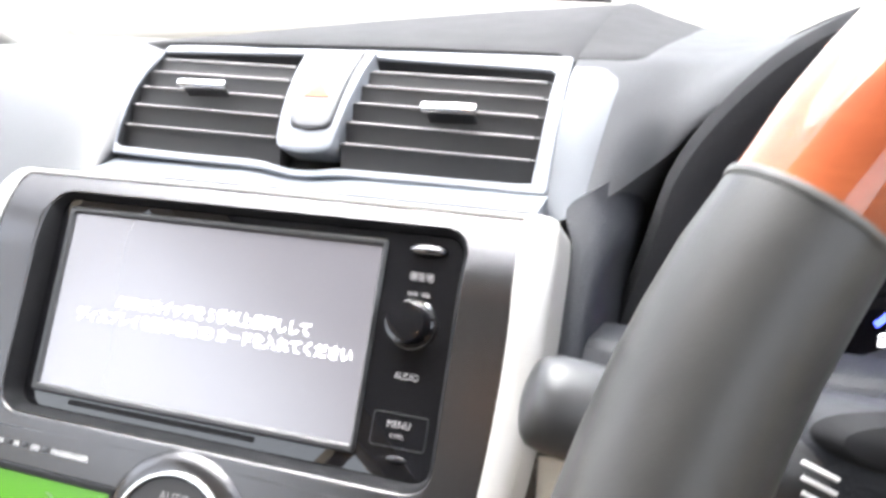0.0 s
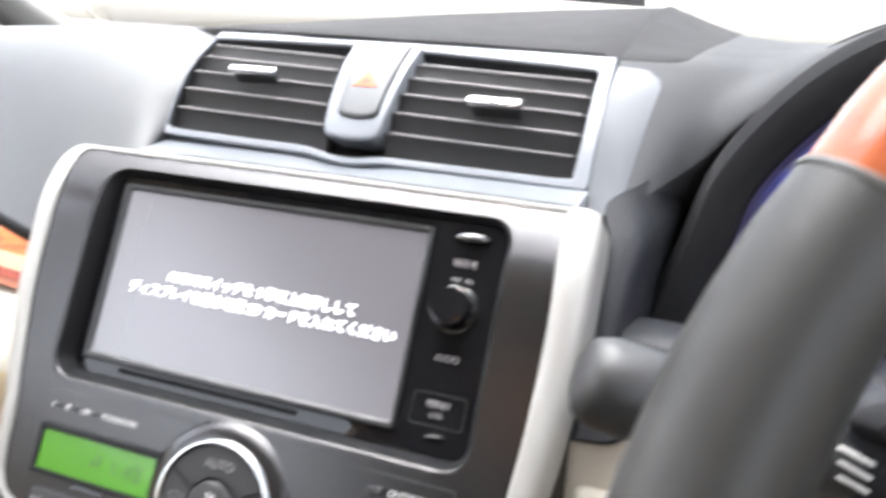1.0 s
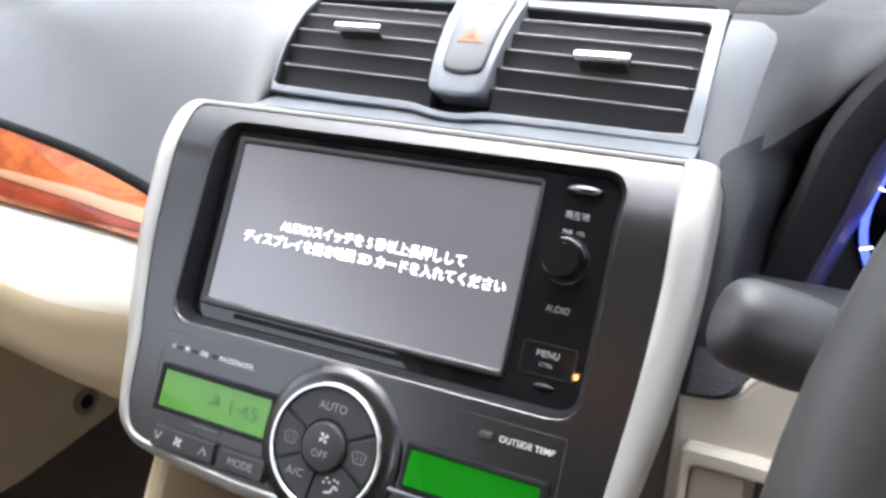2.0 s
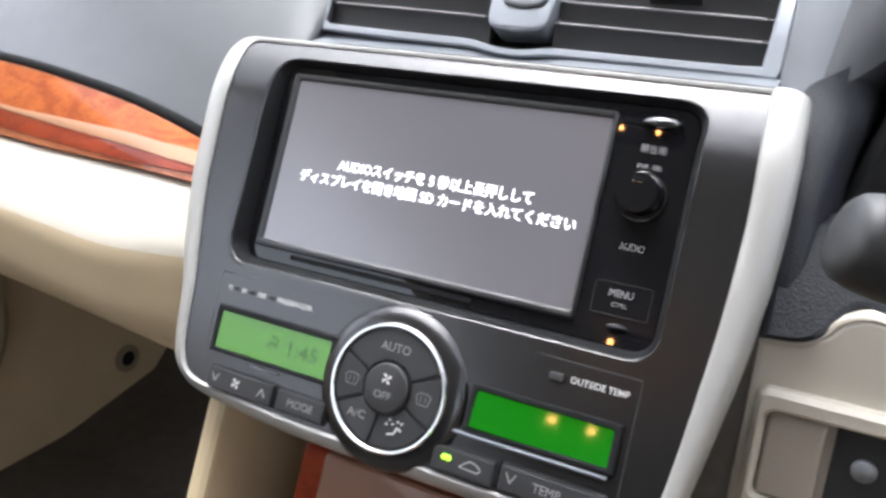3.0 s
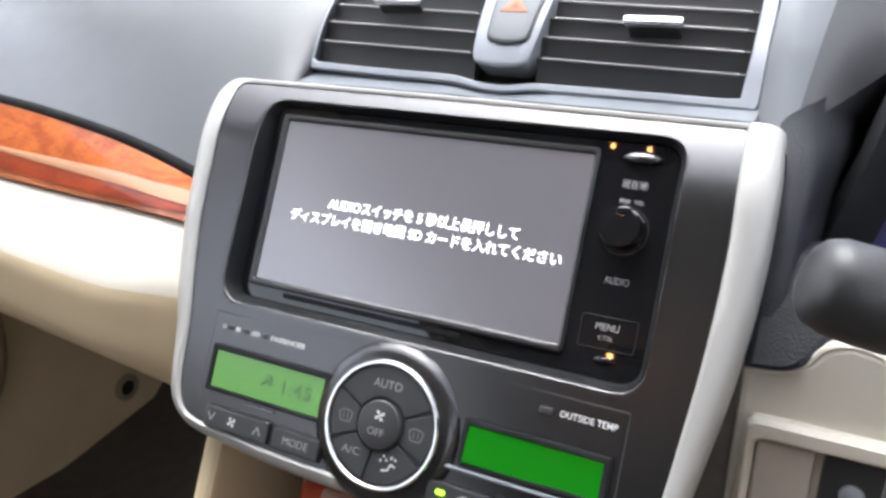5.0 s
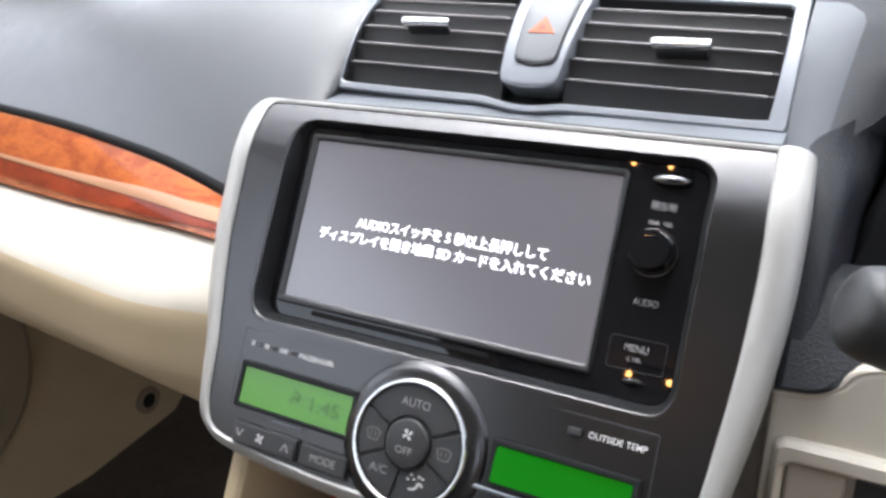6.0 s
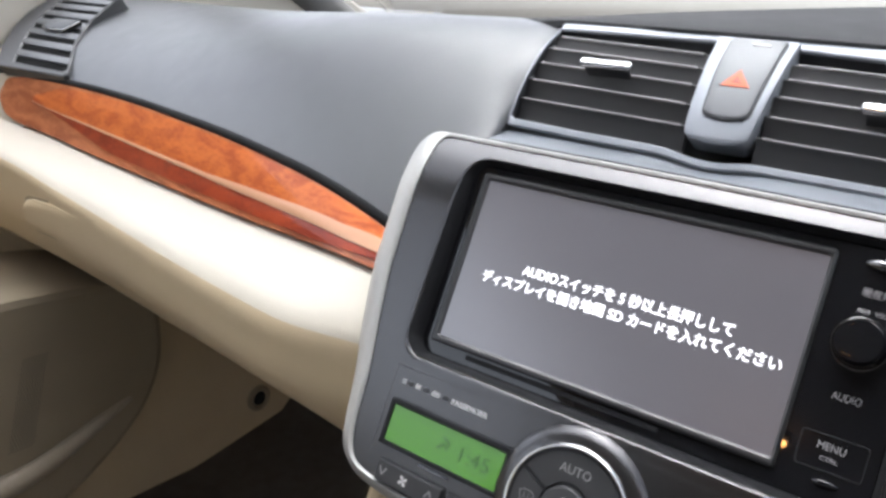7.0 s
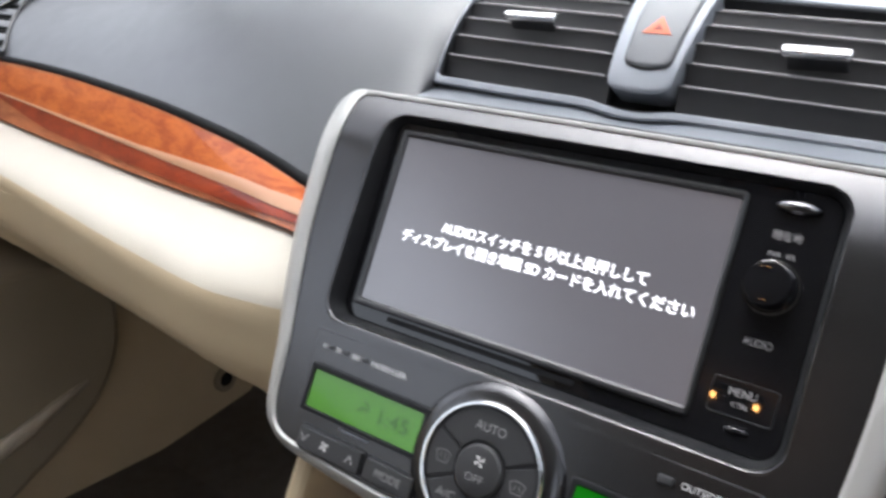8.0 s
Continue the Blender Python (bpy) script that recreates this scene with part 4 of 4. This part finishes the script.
for x0, x1, y in ((-0.0785, -0.0480, 0.0366), (0.0642, 0.0932, 0.0288)):
    tab = part("tab", bulged(slab(rrect(x0 + 0.002, y + 0.0006, x1 - 0.002, y + 0.0026, 0.0009), -0.012, 0.0052, 0.0008)), BLACK, vent, "sliding tab")
    part("cap", bulged(slab(rrect(x0 + 0.0002, y - 0.0004, x1 - 0.0002, y + 0.0038, 0.0016), 0.0046, 0.0078, 0.0011)), CHROME, tab, "chrome cap")


def patch(levels, z0, z1, dip, rim=0.0012):
    """A rounded plate that follows the bulge; levels: (height, left, right) from the bottom up; its foot hangs down by dip in the middle."""
    hs = [q[0] for q in levels]
    foot = [0, 0.03, 0.09, 0.18, 0.3, 0.45, 0.65, 1.0]
    steps = [hs[0] + 0.006 * k for k in foot] + list(np.linspace(hs[0] + 0.0085, hs[-1], 16))
    rings = []
    for h in steps:
        a, b = along(hs, [q[1] for q in levels], h), along(hs, [q[2] for q in levels], h)
        r = 0.0045
        d = max(0.0, r - (h - hs[0]))
        pull = r - math.sqrt(max(0.0, r * r - d * d))
        a, b = a + pull, b - pull
        row = [(a, 0.0, z0), (a, 0.0, z1 - rim), (a + 0.3 * rim, 0.0, z1 - 0.3 * rim)] + [(a + rim + (b - a - 2 * rim) * k / 6, 0.0, z1) for k in range(7)] + [(b - 0.3 * rim, 0.0, z1 - 0.3 * rim), (b, 0.0, z1 - rim), (b, 0.0, z0)]
        sag = dip * max(0.0, 1 - (h - hs[0]) / 0.010)
        low = 0.0 if h > hs[0] + rim else 0.6 * (rim - (h - hs[0]))
        rings.append([(x, h - sag * (1 - ((2 * x - a - b) / (b - a)) ** 2), min(z, z1 - low)) for x, _, z in row])
    return loft(rings)


hz = [(0.0060, -0.0092, 0.0212), (0.0136, -0.0106, 0.0224), (0.0259, -0.0116, 0.0238), (0.0452, -0.0130, 0.0252), (0.0730, -0.0158, 0.0258)]
hb = [(0.0178, -0.0034, 0.0184), (0.0305, -0.0042, 0.0192), (0.0480, -0.0056, 0.0203), (0.0700, -0.0072, 0.0205)]
sw = part("hazard_housing", bulged(patch(hz, -0.014, 0.0036, 0.0012, 0.0016)), VENTTRIM, vent, "satin silver housing")
part("hazard_gap", bulged(patch([(h - 0.0008, a - 0.0008, b + 0.0008) for h, a, b in hb], 0.0010, 0.0040, 0.0012, 0.0002)), BLACK, sw)
part("hazard_button", bulged(patch(hb, 0.0020, 0.0054, 0.0012)), mat("hazard_grey", (0.125, 0.128, 0.135), 0.45, metal=0.1), sw, "grey hazard button")


def sign(size, z, name, material, label=""):
    """A triangle on the hazard button, in level rows."""
    rows = [[(0.0070 + 0.0071 * size * (1 - k / 6) * e - 0.0004 * k / 6, 0.0374 + size * (-0.0034 + 0.0102 * k / 6), z) for e in (-1, 1)] for k in range(7)]
    rows[-1] = [(x + e, y, h) for (x, y, h), e in zip(rows[-1], (-0.0002, 0.0002))]
    bm = loft([r + [(x, y, h - 0.0006) for x, y, h in reversed(r)] for r in rows])
    return part(name, bulged(bm), material, sw, label)


sign(1.0, 0.0058, "hazard_mark", ORANGE, "orange-red triangle")
sign(0.34, 0.0060, "hazard_mark", mat("dark_red", (0.30, 0.05, 0.02), 0.5))
part("hazard_mark", bulged(slab(rrect(0.0050, 0.0640, 0.0140, 0.0652, 0.0005), 0.0045, 0.0058, 0.0)), PRINT, sw)

# ---- passenger side vent ----
svent = thing("side_vent", pose(-0.69, 0.1086, 0.9792, 35.5, 0, 0), "dark slatted air vent at the end of the dashboard", "air vent")
SY, SL, SR = [-0.006, 0.018, 0.036, 0.0535, 0.071, 0.086, 0.12], [-0.044, -0.066, -0.082, -0.094, -0.101, -0.103, -0.106], [0.060, 0.0325, 0.014, 0.0036, -0.0065, -0.0085, -0.012]
GAPS = [(-0.0060, 0.0042), (0.0132, 0.0228), (0.0320, 0.0404), (0.0496, 0.0572), (0.0675, 0.0740), (0.0830, 0.0885), (0.0970, 0.1020), (0.1100, 0.1145)]
levels = [0.1145, 0.100, 0.086, 0.071, 0.0535, 0.036, 0.018, -0.006]
hole_l = [(along(SY, SL, y), y) for y in levels] + [(along(SY, SR, y), y) for y in levels[::-1]]
out_l = [(-0.133, 0.122), (-0.135, 0.090), (-0.1377, 0.0713), (-0.1274, 0.045), (-0.1037, 0.0144), (-0.080, -0.006), (-0.060, -0.0165), (0.066, -0.0130), (0.064, -0.006)] + [(along(SY, SR, y) + 0.004, y) for y in levels[::-1][1:]] + [(-0.008, 0.120)]
# Shallow plate; the shade of deep slots is put into its near-black.
part("duct", slab(hole_l, -0.020, 0.0028, 0.0), SLOT_SHADE, svent, "near-black plate for the shade in the slots")
part("frame", collar(star(out_l, (-0.03, 0.055), 160), star(hole_l, (-0.03, 0.055), 160), -0.020, 0.0048, 0.0014), BLACK, svent, "dark grey surround")
for (a0, a1), (b0, b1) in zip(GAPS, GAPS[1:]):
    bm = slab([(along(SY, SL, a1) - 0.002, a1), (along(SY, SR, a1) + 0.002, a1), (along(SY, SR, b0) + 0.002, b0), (along(SY, SL, b0) - 0.002, b0)], -0.004, 0.0045, 0.0006)
    part("slat", bm, PAD, svent)
tab = part("tab", slab([(-0.062, 0.048), (-0.020, 0.048), (-0.010, 0.065), (-0.056, 0.065)], 0.002, 0.0100, 0.0012), STALK, svent, "dark sliding tab")
part("edge", box(-0.062, 0.0468, 0.0060, -0.020, 0.0480, 0.0097, 0.0004), CHROME, tab, "bright edge")
part("edge", tube([(-0.020, 0.0475, 0.0080), (-0.0095, 0.065, 0.0080)], 0.0012, 8), CHROME, tab, "bright edge")

# ---- instrument visor, gauges ----
visor = thing("instrument_visor", pose(0, 0, 0), "dark arched visor hood over the instruments", "visor")
VX = [(0.152, 0.900), (0.162, 0.940), (0.169, 0.965), (0.174, 0.982), (0.1825, 1.014), (0.2006, 1.043), (0.226, 1.069), (0.261, 1.088), (0.31, 1.102), (0.37, 1.108), (0.44, 1.102), (0.52, 1.075), (0.57, 1.02), (0.585, 0.94)]
arch = spline(VX, 48)


def arch_at(d, y):
    out = []
    for i, p in enumerate(arch):
        t = (arch[min(i + 1, 47)] - arch[max(i - 1, 0)]).normalized()
        out.append((p.x + t.y * d, y, p.y - t.x * d))
    return out


rings = [arch_at(0.0, 0.20), arch_at(0.0, 0.11), arch_at(0.0, 0.094), arch_at(0.004, 0.087), arch_at(0.012, 0.085), arch_at(0.020, 0.088), arch_at(0.023, 0.098), arch_at(0.025, 0.20)]
part("hood", loft(rings, closed=False), HOOD, visor, "matt dark arched hood")
rings = [arch_at(0.0225, 0.098), arch_at(0.026, 0.10), arch_at(0.040, 0.175), arch_at(0.030, 0.18)]
# Blue gauge glow on the black rim is put into its colour.
part("inner_rim", loft(rings, closed=False), mat("gauge_glow_plastic", (0.075, 0.066, 0.17), 0.4), visor, "black inner rim tinted violet for the gauge glow")

cluster = thing("instrument_cluster", pose(0.264, 0.17, 0.958, 78, 0, 0) @ Matrix.Scale(1.1, 4), "black instrument cluster with blue-lit rev counter", "gauge cluster")
part("face", slab(rrect(-0.066, -0.062, 0.27, 0.090, 0.02), -0.012, -0.004, 0.001), BLACK, cluster)


def arc(r0, r1, a0, a1, z, k=40):
    return slab(sector(0, 0, r0, r1, a0, a1, k), z, z + 0.0006, 0.0)


gauge = part("gauge", slab(circle(0, 0, 0.053, 60), -0.004, -0.002, 0.0005), GLOSS, cluster, "black dial with blue ring")
part("blue_ring", arc(0.0475, 0.0512, -30, 260, -0.0019), BLUE, gauge, "blue glowing ring")
part("blue_arc", arc(0.0315, 0.0345, -50, 20, -0.0019), BLUE, gauge, "blue glowing arc")
part("red_zone", arc(0.0475, 0.0512, -52, -31, -0.0019), REDLIT, gauge, "red zone")
for i in range(9):
    a = 232 - 284 * i / 8
    c, s = math.cos(radians(a)), math.sin(radians(a))
    part("tick", tube([(0.0455 * c, 0.0455 * s, -0.0010), (0.0515 * c, 0.0515 * s, -0.0010)], 0.0007, 6), LIT, gauge)
    writing("digit", str(i), 0.0066, LIT, gauge, 0.0405 * c, 0.0405 * s, -0.0012)
part("needle", tube([(0.0, 0.0, 0.001), (-0.022, -0.030, 0.001)], [0.0014, 0.0006], 8), REDLIT, gauge, "red needle")
part("hub", lathe([(0, -0.002), (0.008, -0.002), (0.008, 0.002), (0.006, 0.004), (0, 0.004)], 24), BLACK, gauge)

# ---- driver's side lower dash ----
low = thing("driver_lower_panel", pose(0, 0, 0), "cream lower panel below the steering column", "panel")
loop = [(0.1455, 0.60), (0.60, 0.60), (0.60, 0.880), (0.30, 0.898), (0.205, 0.9190), (0.192, 0.9250), (0.182, 0.9268), (0.1735, 0.9235), (0.1690, 0.917), (0.1610, 0.9115), (0.1455, 0.9095)]
bm = slab(loop, 0, 0.02, 0.003)
bmesh.ops.transform(bm, matrix=Matrix(((1, 0, 0, 0), (0, 0, -1, 0.030), (0, 1, 0, 0), (0, 0, 0, 1))), verts=bm.verts)
# The panel's stronger light is put into this paler cream.
part("body", bm, PALE, low, "cream plastic panel")
part("edge_lip", tube(spline([(0.146, 0.0115, 0.9085), (0.1605, 0.0115, 0.9105), (0.1690, 0.0115, 0.916), (0.1735, 0.0115, 0.9225), (0.182, 0.0115, 0.9258), (0.192, 0.0115, 0.9240), (0.205, 0.0115, 0.9180), (0.30, 0.0115, 0.897)], 36), 0.0016, 8), PALE, low, "rounded cream edge")
sp = thing("switch_panel", pose(0, 0.010, 0, 90, 0, 0), "cream switch panel with a blank and a black switch", "switch panel")
part("frame", collar(rrect(0.1495, 0.834, 0.36, 0.8910, 0.005), rrect(0.1545, 0.8425, 0.355, 0.8820, 0.004), -0.004, 0.006, 0.002), PALE, sp, "raised cream surround")
part("backing", slab(rrect(0.1525, 0.840, 0.357, 0.8835, 0.004), -0.004, 0.0005, 0.0), GREYBEIGE, sp)
part("blank", slab(rrect(0.1555, 0.8435, 0.1765, 0.8810, 0.002), 0.0, 0.004, 0.001), GREYBEIGE, sp, "grey-beige blank cover")
bsw = part("switch", slab(rrect(0.1800, 0.8435, 0.2030, 0.8810, 0.001), 0.0, 0.003, 0.0006), BLACK, sp, "black switch")
dot = part("button", lathe([(0, 0), (0.0046, 0), (0.0046, 0.002), (0.0035, 0.003), (0, 0.0033)], 28), VENTTRIM, bsw, "round grey button")
dot.matrix_local = pose(0.1915, 0.8665, 0.003)
part("blank", slab(rrect(0.206, 0.8435, 0.228, 0.8810, 0.002), 0.0, 0.004, 0.001), GREYBEIGE, sp)
shroud = thing("column_shroud", pose(0, 0, 0), "textured black trim round the steering column", "trim")
part("cheek", cheek(lambda t: 0.902, diagonal, 16), TEXTURED, shroud, "grained black cheek")
rings = []
for y, w, h, z in ((-0.105, 0.085, 0.022, 0.950), (-0.098, 0.100, 0.030, 0.949), (-0.07, 0.112, 0.036, 0.944), (0.0, 0.118, 0.040, 0.930), (0.10, 0.118, 0.044, 0.908)):
    rings.append([(0.373 + w * math.copysign(abs(math.cos(a)) ** 0.7, math.cos(a)), y, z + h * math.copysign(abs(math.sin(a)) ** 0.8, math.sin(a))) for a in np.linspace(0, 2 * math.pi, 37)[:-1]])
part("column_cover", loft(rings), TEXTURED, shroud, "grained black column cover")
cream_edge = spline([(0.146, 0.9095), (0.1610, 0.9112), (0.1690, 0.9165), (0.1740, 0.9235), (0.1800, 0.9262), (0.1900, 0.9248), (0.205, 0.9180), (0.30, 0.8970)], 30)
bm = slab([(p.x, p.y) for p in cream_edge] + [(0.30, 0.950), (0.20, 0.950), (0.180, 0.950), (0.146, 0.950)], 0, 0.024, 0.003)
bmesh.ops.transform(bm, matrix=Matrix(((1, 0, 0, 0), (0, 0, -1, 0.031), (0, 1, 0, 0), (0, 0, 0, 1))), verts=bm.verts)
for v in bm.verts:  # it leans back to meet the cheek
    v.co.y += 0.88 * max(0.0, v.co.z - 0.915)
part("lower_cover", bm, TEXTURED, shroud, "grained black cover over the cream edge")
oval = part("boot", lathe([(0.0, -0.012), (0.020, -0.010), (0.028, 0.0), (0.022, 0.008), (0.0, 0.011)], 28), SEAM, shroud, "black rubber boot of the stalk")
oval.matrix_local = pose(0.255, -0.084, 0.982, 75, 0, 0) @ Matrix.Diagonal((1.0, 0.28, 1, 1))

# ---- wiper stalk ----
stalk = thing("wiper_stalk", pose(0, 0, 0), "grey wiper stalk with a rounded end", "stalk")
tip, root = Vector((0.1640, -0.100, 0.9865)), Vector((0.340, -0.040, 0.935))
d = (root - tip).normalized()
pts, rad = [], []
for s, r in ((-0.0004, 0.0012), (0.0, 0.0060), (0.0010, 0.0090), (0.0026, 0.0106), (0.0060, 0.0117), (0.013, 0.0121), (0.020, 0.0121), (0.024, 0.0118), (0.0246, 0.0110), (0.0254, 0.0110), (0.026, 0.0116), (0.045, 0.0112), (0.075, 0.0100), (0.12, 0.0085), (0.185, 0.0085)):
    pts.append(tip + d * s)
    rad.append(r)
part("lever", tube(pts, rad, 28), STALK, stalk, "grey plastic lever")
for i in range(3):
    part("mark", tube([(0.2255 + 0.0005 * i, -0.0905, 0.9772 - 0.0038 * i), (0.2335, -0.0905, 0.9742 - 0.0036 * i)], 0.0006, 6), PRINT, stalk)
part("sleeve", tube([(0.205, -0.070, 0.972), (0.26, -0.068, 0.962), (0.32, -0.05, 0.945)], [0.016, 0.021, 0.024], 20), TEXTURED, stalk, "grained black sleeve with white marks")
# ---- steering wheel ----
WT = 24.2
wheel = thing("steering_wheel", pose(0.374, -0.187, 0.968, 90 - WT, 0, 0), "steering wheel with dark leather grips and wood rim", "steering wheel")
WR, TR = 0.1821, 0.0121


def rim_part(name, a0, a1, r, material, label, swell=0.0):
    k = max(6, int(abs(a1 - a0) / 3))
    path, rad = [], []
    for i in range(k + 1):
        a = radians(a0 + (a1 - a0) * i / k)
        path.append((WR * math.cos(a), WR * math.sin(a), 0.0))
        rad.append(r + swell * math.sin(math.pi * i / k))
    rad[0] -= 0.0004
    rad[-1] -= 0.0004
    return part(name, tube(path, rad, 24), material, wheel, label)


rim_part("wood_rim", 28, 152.3, TR, WHEELWOOD, "glossy orange-brown wood upper rim")
rim_part("leather_grip", 152.7, 235, TR + 0.0004, LEATHER, "dark grey leather grip", 0.0012)
rim_part("leather_grip", -55, 27.6, TR + 0.0004, LEATHER, "dark grey leather grip", 0.0012)
rim_part("wood_rim", 235.4, 304.6, TR, WHEELWOOD, "glossy orange-brown wood lower rim")
for a in (152.5, 27.8, 235.2, 304.8):
    c, s = math.cos(radians(a)), math.sin(radians(a))
    j = part("joint", lathe([(0.0, -0.0006), (TR + 0.0002, -0.0006), (TR + 0.0004, 0), (TR + 0.0002, 0.0006), (0.0, 0.0006)], 24), mat("pale_joint_rubber", (0.075, 0.073, 0.07), 0.4), wheel, "thin pale joint")
    j.matrix_local = Matrix.Translation((WR * c, WR * s, 0)) @ pose(0, 0, 0, 0, 0, a) @ pose(0, 0, 0, 90, 0, 0)
part("hub", lathe([(0.0, -0.055), (0.055, -0.052), (0.070, -0.035), (0.066, -0.022), (0.04, -0.016), (0.0, -0.014)], 40), LEATHER, wheel, "grey airbag hub")
for a in (188, 352, 270):
    c, s = math.cos(radians(a)), math.sin(radians(a))
    part("spoke", tube([(0.05 * c, 0.05 * s, -0.036), (0.11 * c, 0.11 * s, -0.026), (0.178 * c, 0.178 * s, -0.004)], [0.018, 0.014, 0.011], 12), BLACK, wheel)

# ---- lower console with its pocket ----
con = thing("lower_console", PANELM, "cream lower console with an open pocket", "console")
for x0, x1 in ((-0.0985, -0.0860), (0.105, 0.120)):
    part("side_wall", slab(rrect(x0, -0.42, x1, -0.119, 0.004), -0.20, -0.012, 0.004), CREAM, con, "cream pocket wall")
part("pocket_back", slab(rrect(-0.075, -0.42, 0.10, -0.115, 0.004), -0.20, -0.13, 0.002), BEIGE, con, "beige pocket back")
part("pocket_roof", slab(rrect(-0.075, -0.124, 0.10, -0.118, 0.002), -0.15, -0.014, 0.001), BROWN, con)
lid = part("wood_lid", slab(rrect(-0.0430, -0.40, 0.088, -0.1300, 0.004), -0.045, -0.022, 0.003), REDWOOD, con, "dark red lacquered wood lid")
part("lid_face", slab(rrect(-0.0290, -0.395, 0.086, -0.1310, 0.004), -0.030, -0.0195, 0.002), mat("rose_brown_lacquer", (0.27, 0.125, 0.075), 0.3, coat=0.5), lid)

# ---- passenger door and footwell ----
door = thing("passenger_door", pose(0, 0, 0), "brown door lining with a speaker and map pocket", "car door")
edge = [(-0.95, 0.752), (-0.95, 0.47), (-0.30, 0.455), (0.0, 0.475), (0.098, 0.513), (0.172, 0.571), (0.203, 0.628), (0.206, 0.685), (0.196, 0.722), (0.165, 0.744), (0.060, 0.756), (-0.20, 0.754)]
bm = slab([(p.x, p.y) for p in spline(edge, 60)][::-1], -0.10, 0.085, 0.010)
bmesh.ops.transform(bm, matrix=Matrix(((0, 0, 1, -0.725), (1, 0, 0, 0), (0, 1, 0, 0), (0, 0, 0, 1))), verts=bm.verts)
part("lining", bm, BROWN, door, "brown moulded lining")
bm = slab(rrect(-0.95, 0.70, 0.85, 0.985, 0.02), -0.02, 0.03, 0.008)
bmesh.ops.transform(bm, matrix=Matrix(((0, 0, 1, -0.830), (1, 0, 0, 0), (0, 1, 0, 0), (0, 0, 0, 1))), verts=bm.verts)
part("upper_lining", bm, CREAM, door, "cream upper lining")
rim_line = spline([(0.0, 0.471), (0.101, 0.509), (0.176, 0.568), (0.208, 0.627), (0.211, 0.690), (0.200, 0.732)], 40)
part("door_gap", tube([(-0.668, p.x, p.y) for p in rim_line], 0.0055, 8), SEAM, door, "dark gap round the door edge")
part("pocket_rim", tube(spline([(-0.640, -0.30, 0.548), (-0.634, -0.05, 0.553), (-0.632, 0.05, 0.565), (-0.645, 0.16, 0.602)], 20), [0.020 - 0.014 * i / 19 for i in range(20)], 14), mat("dull_beige_plastic", (0.30, 0.25, 0.19), 0.5, grain=0.2, grain_size=1200, vary=0.08), door, "paler pocket rim")
bm = bmesh.new()
for i in range(34):
    for j in range(9):
        y, z = 0.020 + 0.0030 * j + 0.22 * 0.0030 * i + (0.0015 if i % 2 else 0), 0.590 + 0.0030 * i
        bmesh.ops.create_circle(bm, cap_ends=True, segments=6, radius=0.0009, matrix=Matrix.Translation((-0.6393, y, z)) @ pose(0, 0, 0, 0, 90, 0))
grille = part("speaker_grille", bm, mat("dull_brown_mesh", (0.105, 0.088, 0.066), 0.7), door, "fine perforated speaker grille")
grille["kind"] = "stuff"
bm = slab([(0.05, 0.96), (0.80, 0.96), (0.80, 1.03), (0.45, 1.18), (0.20, 1.09), (0.07, 1.01)], -0.010, 0.012, 0.006)
bmesh.ops.transform(bm, matrix=Matrix(((0, 0, 1, -0.838), (1, 0, 0, 0), (0, 1, 0, 0), (0, 0, 0, 1))), verts=bm.verts)
part("corner_trim", bm, PALE, door, "pale beige window corner trim")
kick = thing("kick_panel", pose(0, 0, 0), "dull brown kick panel beside the passenger footwell", "panel")
kl = [(0.04, 0.42), (0.85, 0.42), (0.85, 0.80), (0.24, 0.80), (0.16, 0.72), (0.10, 0.58)]
bm = slab([(p[0], p[1]) for p in kl], -0.04, 0.0, 0.004)
bmesh.ops.transform(bm, matrix=Matrix(((0, 0, 1, -0.70), (1, 0, 0, 0), (0, 1, 0, 0), (0, 0, 0, 1))), verts=bm.verts)
part("lining", bm, mat("dull_brown_plastic", (0.50, 0.39, 0.25), 0.6, grain=0.3, grain_size=900, vary=0.12), kick, "dull brown plastic lining")
clip = part("clip", lathe([(0.0, 0), (0.020, 0), (0.020, 0.004), (0.015, 0.007), (0.012, 0.004), (0.0, 0.003)], 24), BROWN, kick, "round brown clip")
clip.matrix_local = pose(-0.70, 0.402, 0.49, 0, 90, 0)
part("clip_hole", lathe([(0.0, 0.0048), (0.0105, 0.0048), (0.0112, 0.0035), (0.0, 0.0030)], 20), SEAM, clip, "dark hole")

# ---- roof lamps ----
def roof_lamp(x, y, z, gap, size, label):
    lamp = thing("reading_lamp", pose(x, y, z), label, "lamp", "roof lamps")
    part("housing", box(-0.055, -0.03, 0.0, 0.055, 0.03, 0.030, 0.008), HOOD, lamp, "dark housing")
    for side in (-gap, gap):
        b = part("bulb", lathe([(0, -0.012), (0.006, -0.010), (0.0075, -0.004), (0.006, 0.002), (0, 0.004)], 16), BULB, lamp, "lit warm bulb")
        b.matrix_local = pose(side, 0.02, -0.002) @ Matrix.Scale(size, 4)


roof_lamp(-0.178, -1.425, 1.475, 0.046, 0.9, "small rear roof lamp with two warm bulbs")
roof_lamp(-0.095, -0.640, 1.475, 0.026, 0.42, "small front map lamp with two warm bulbs")
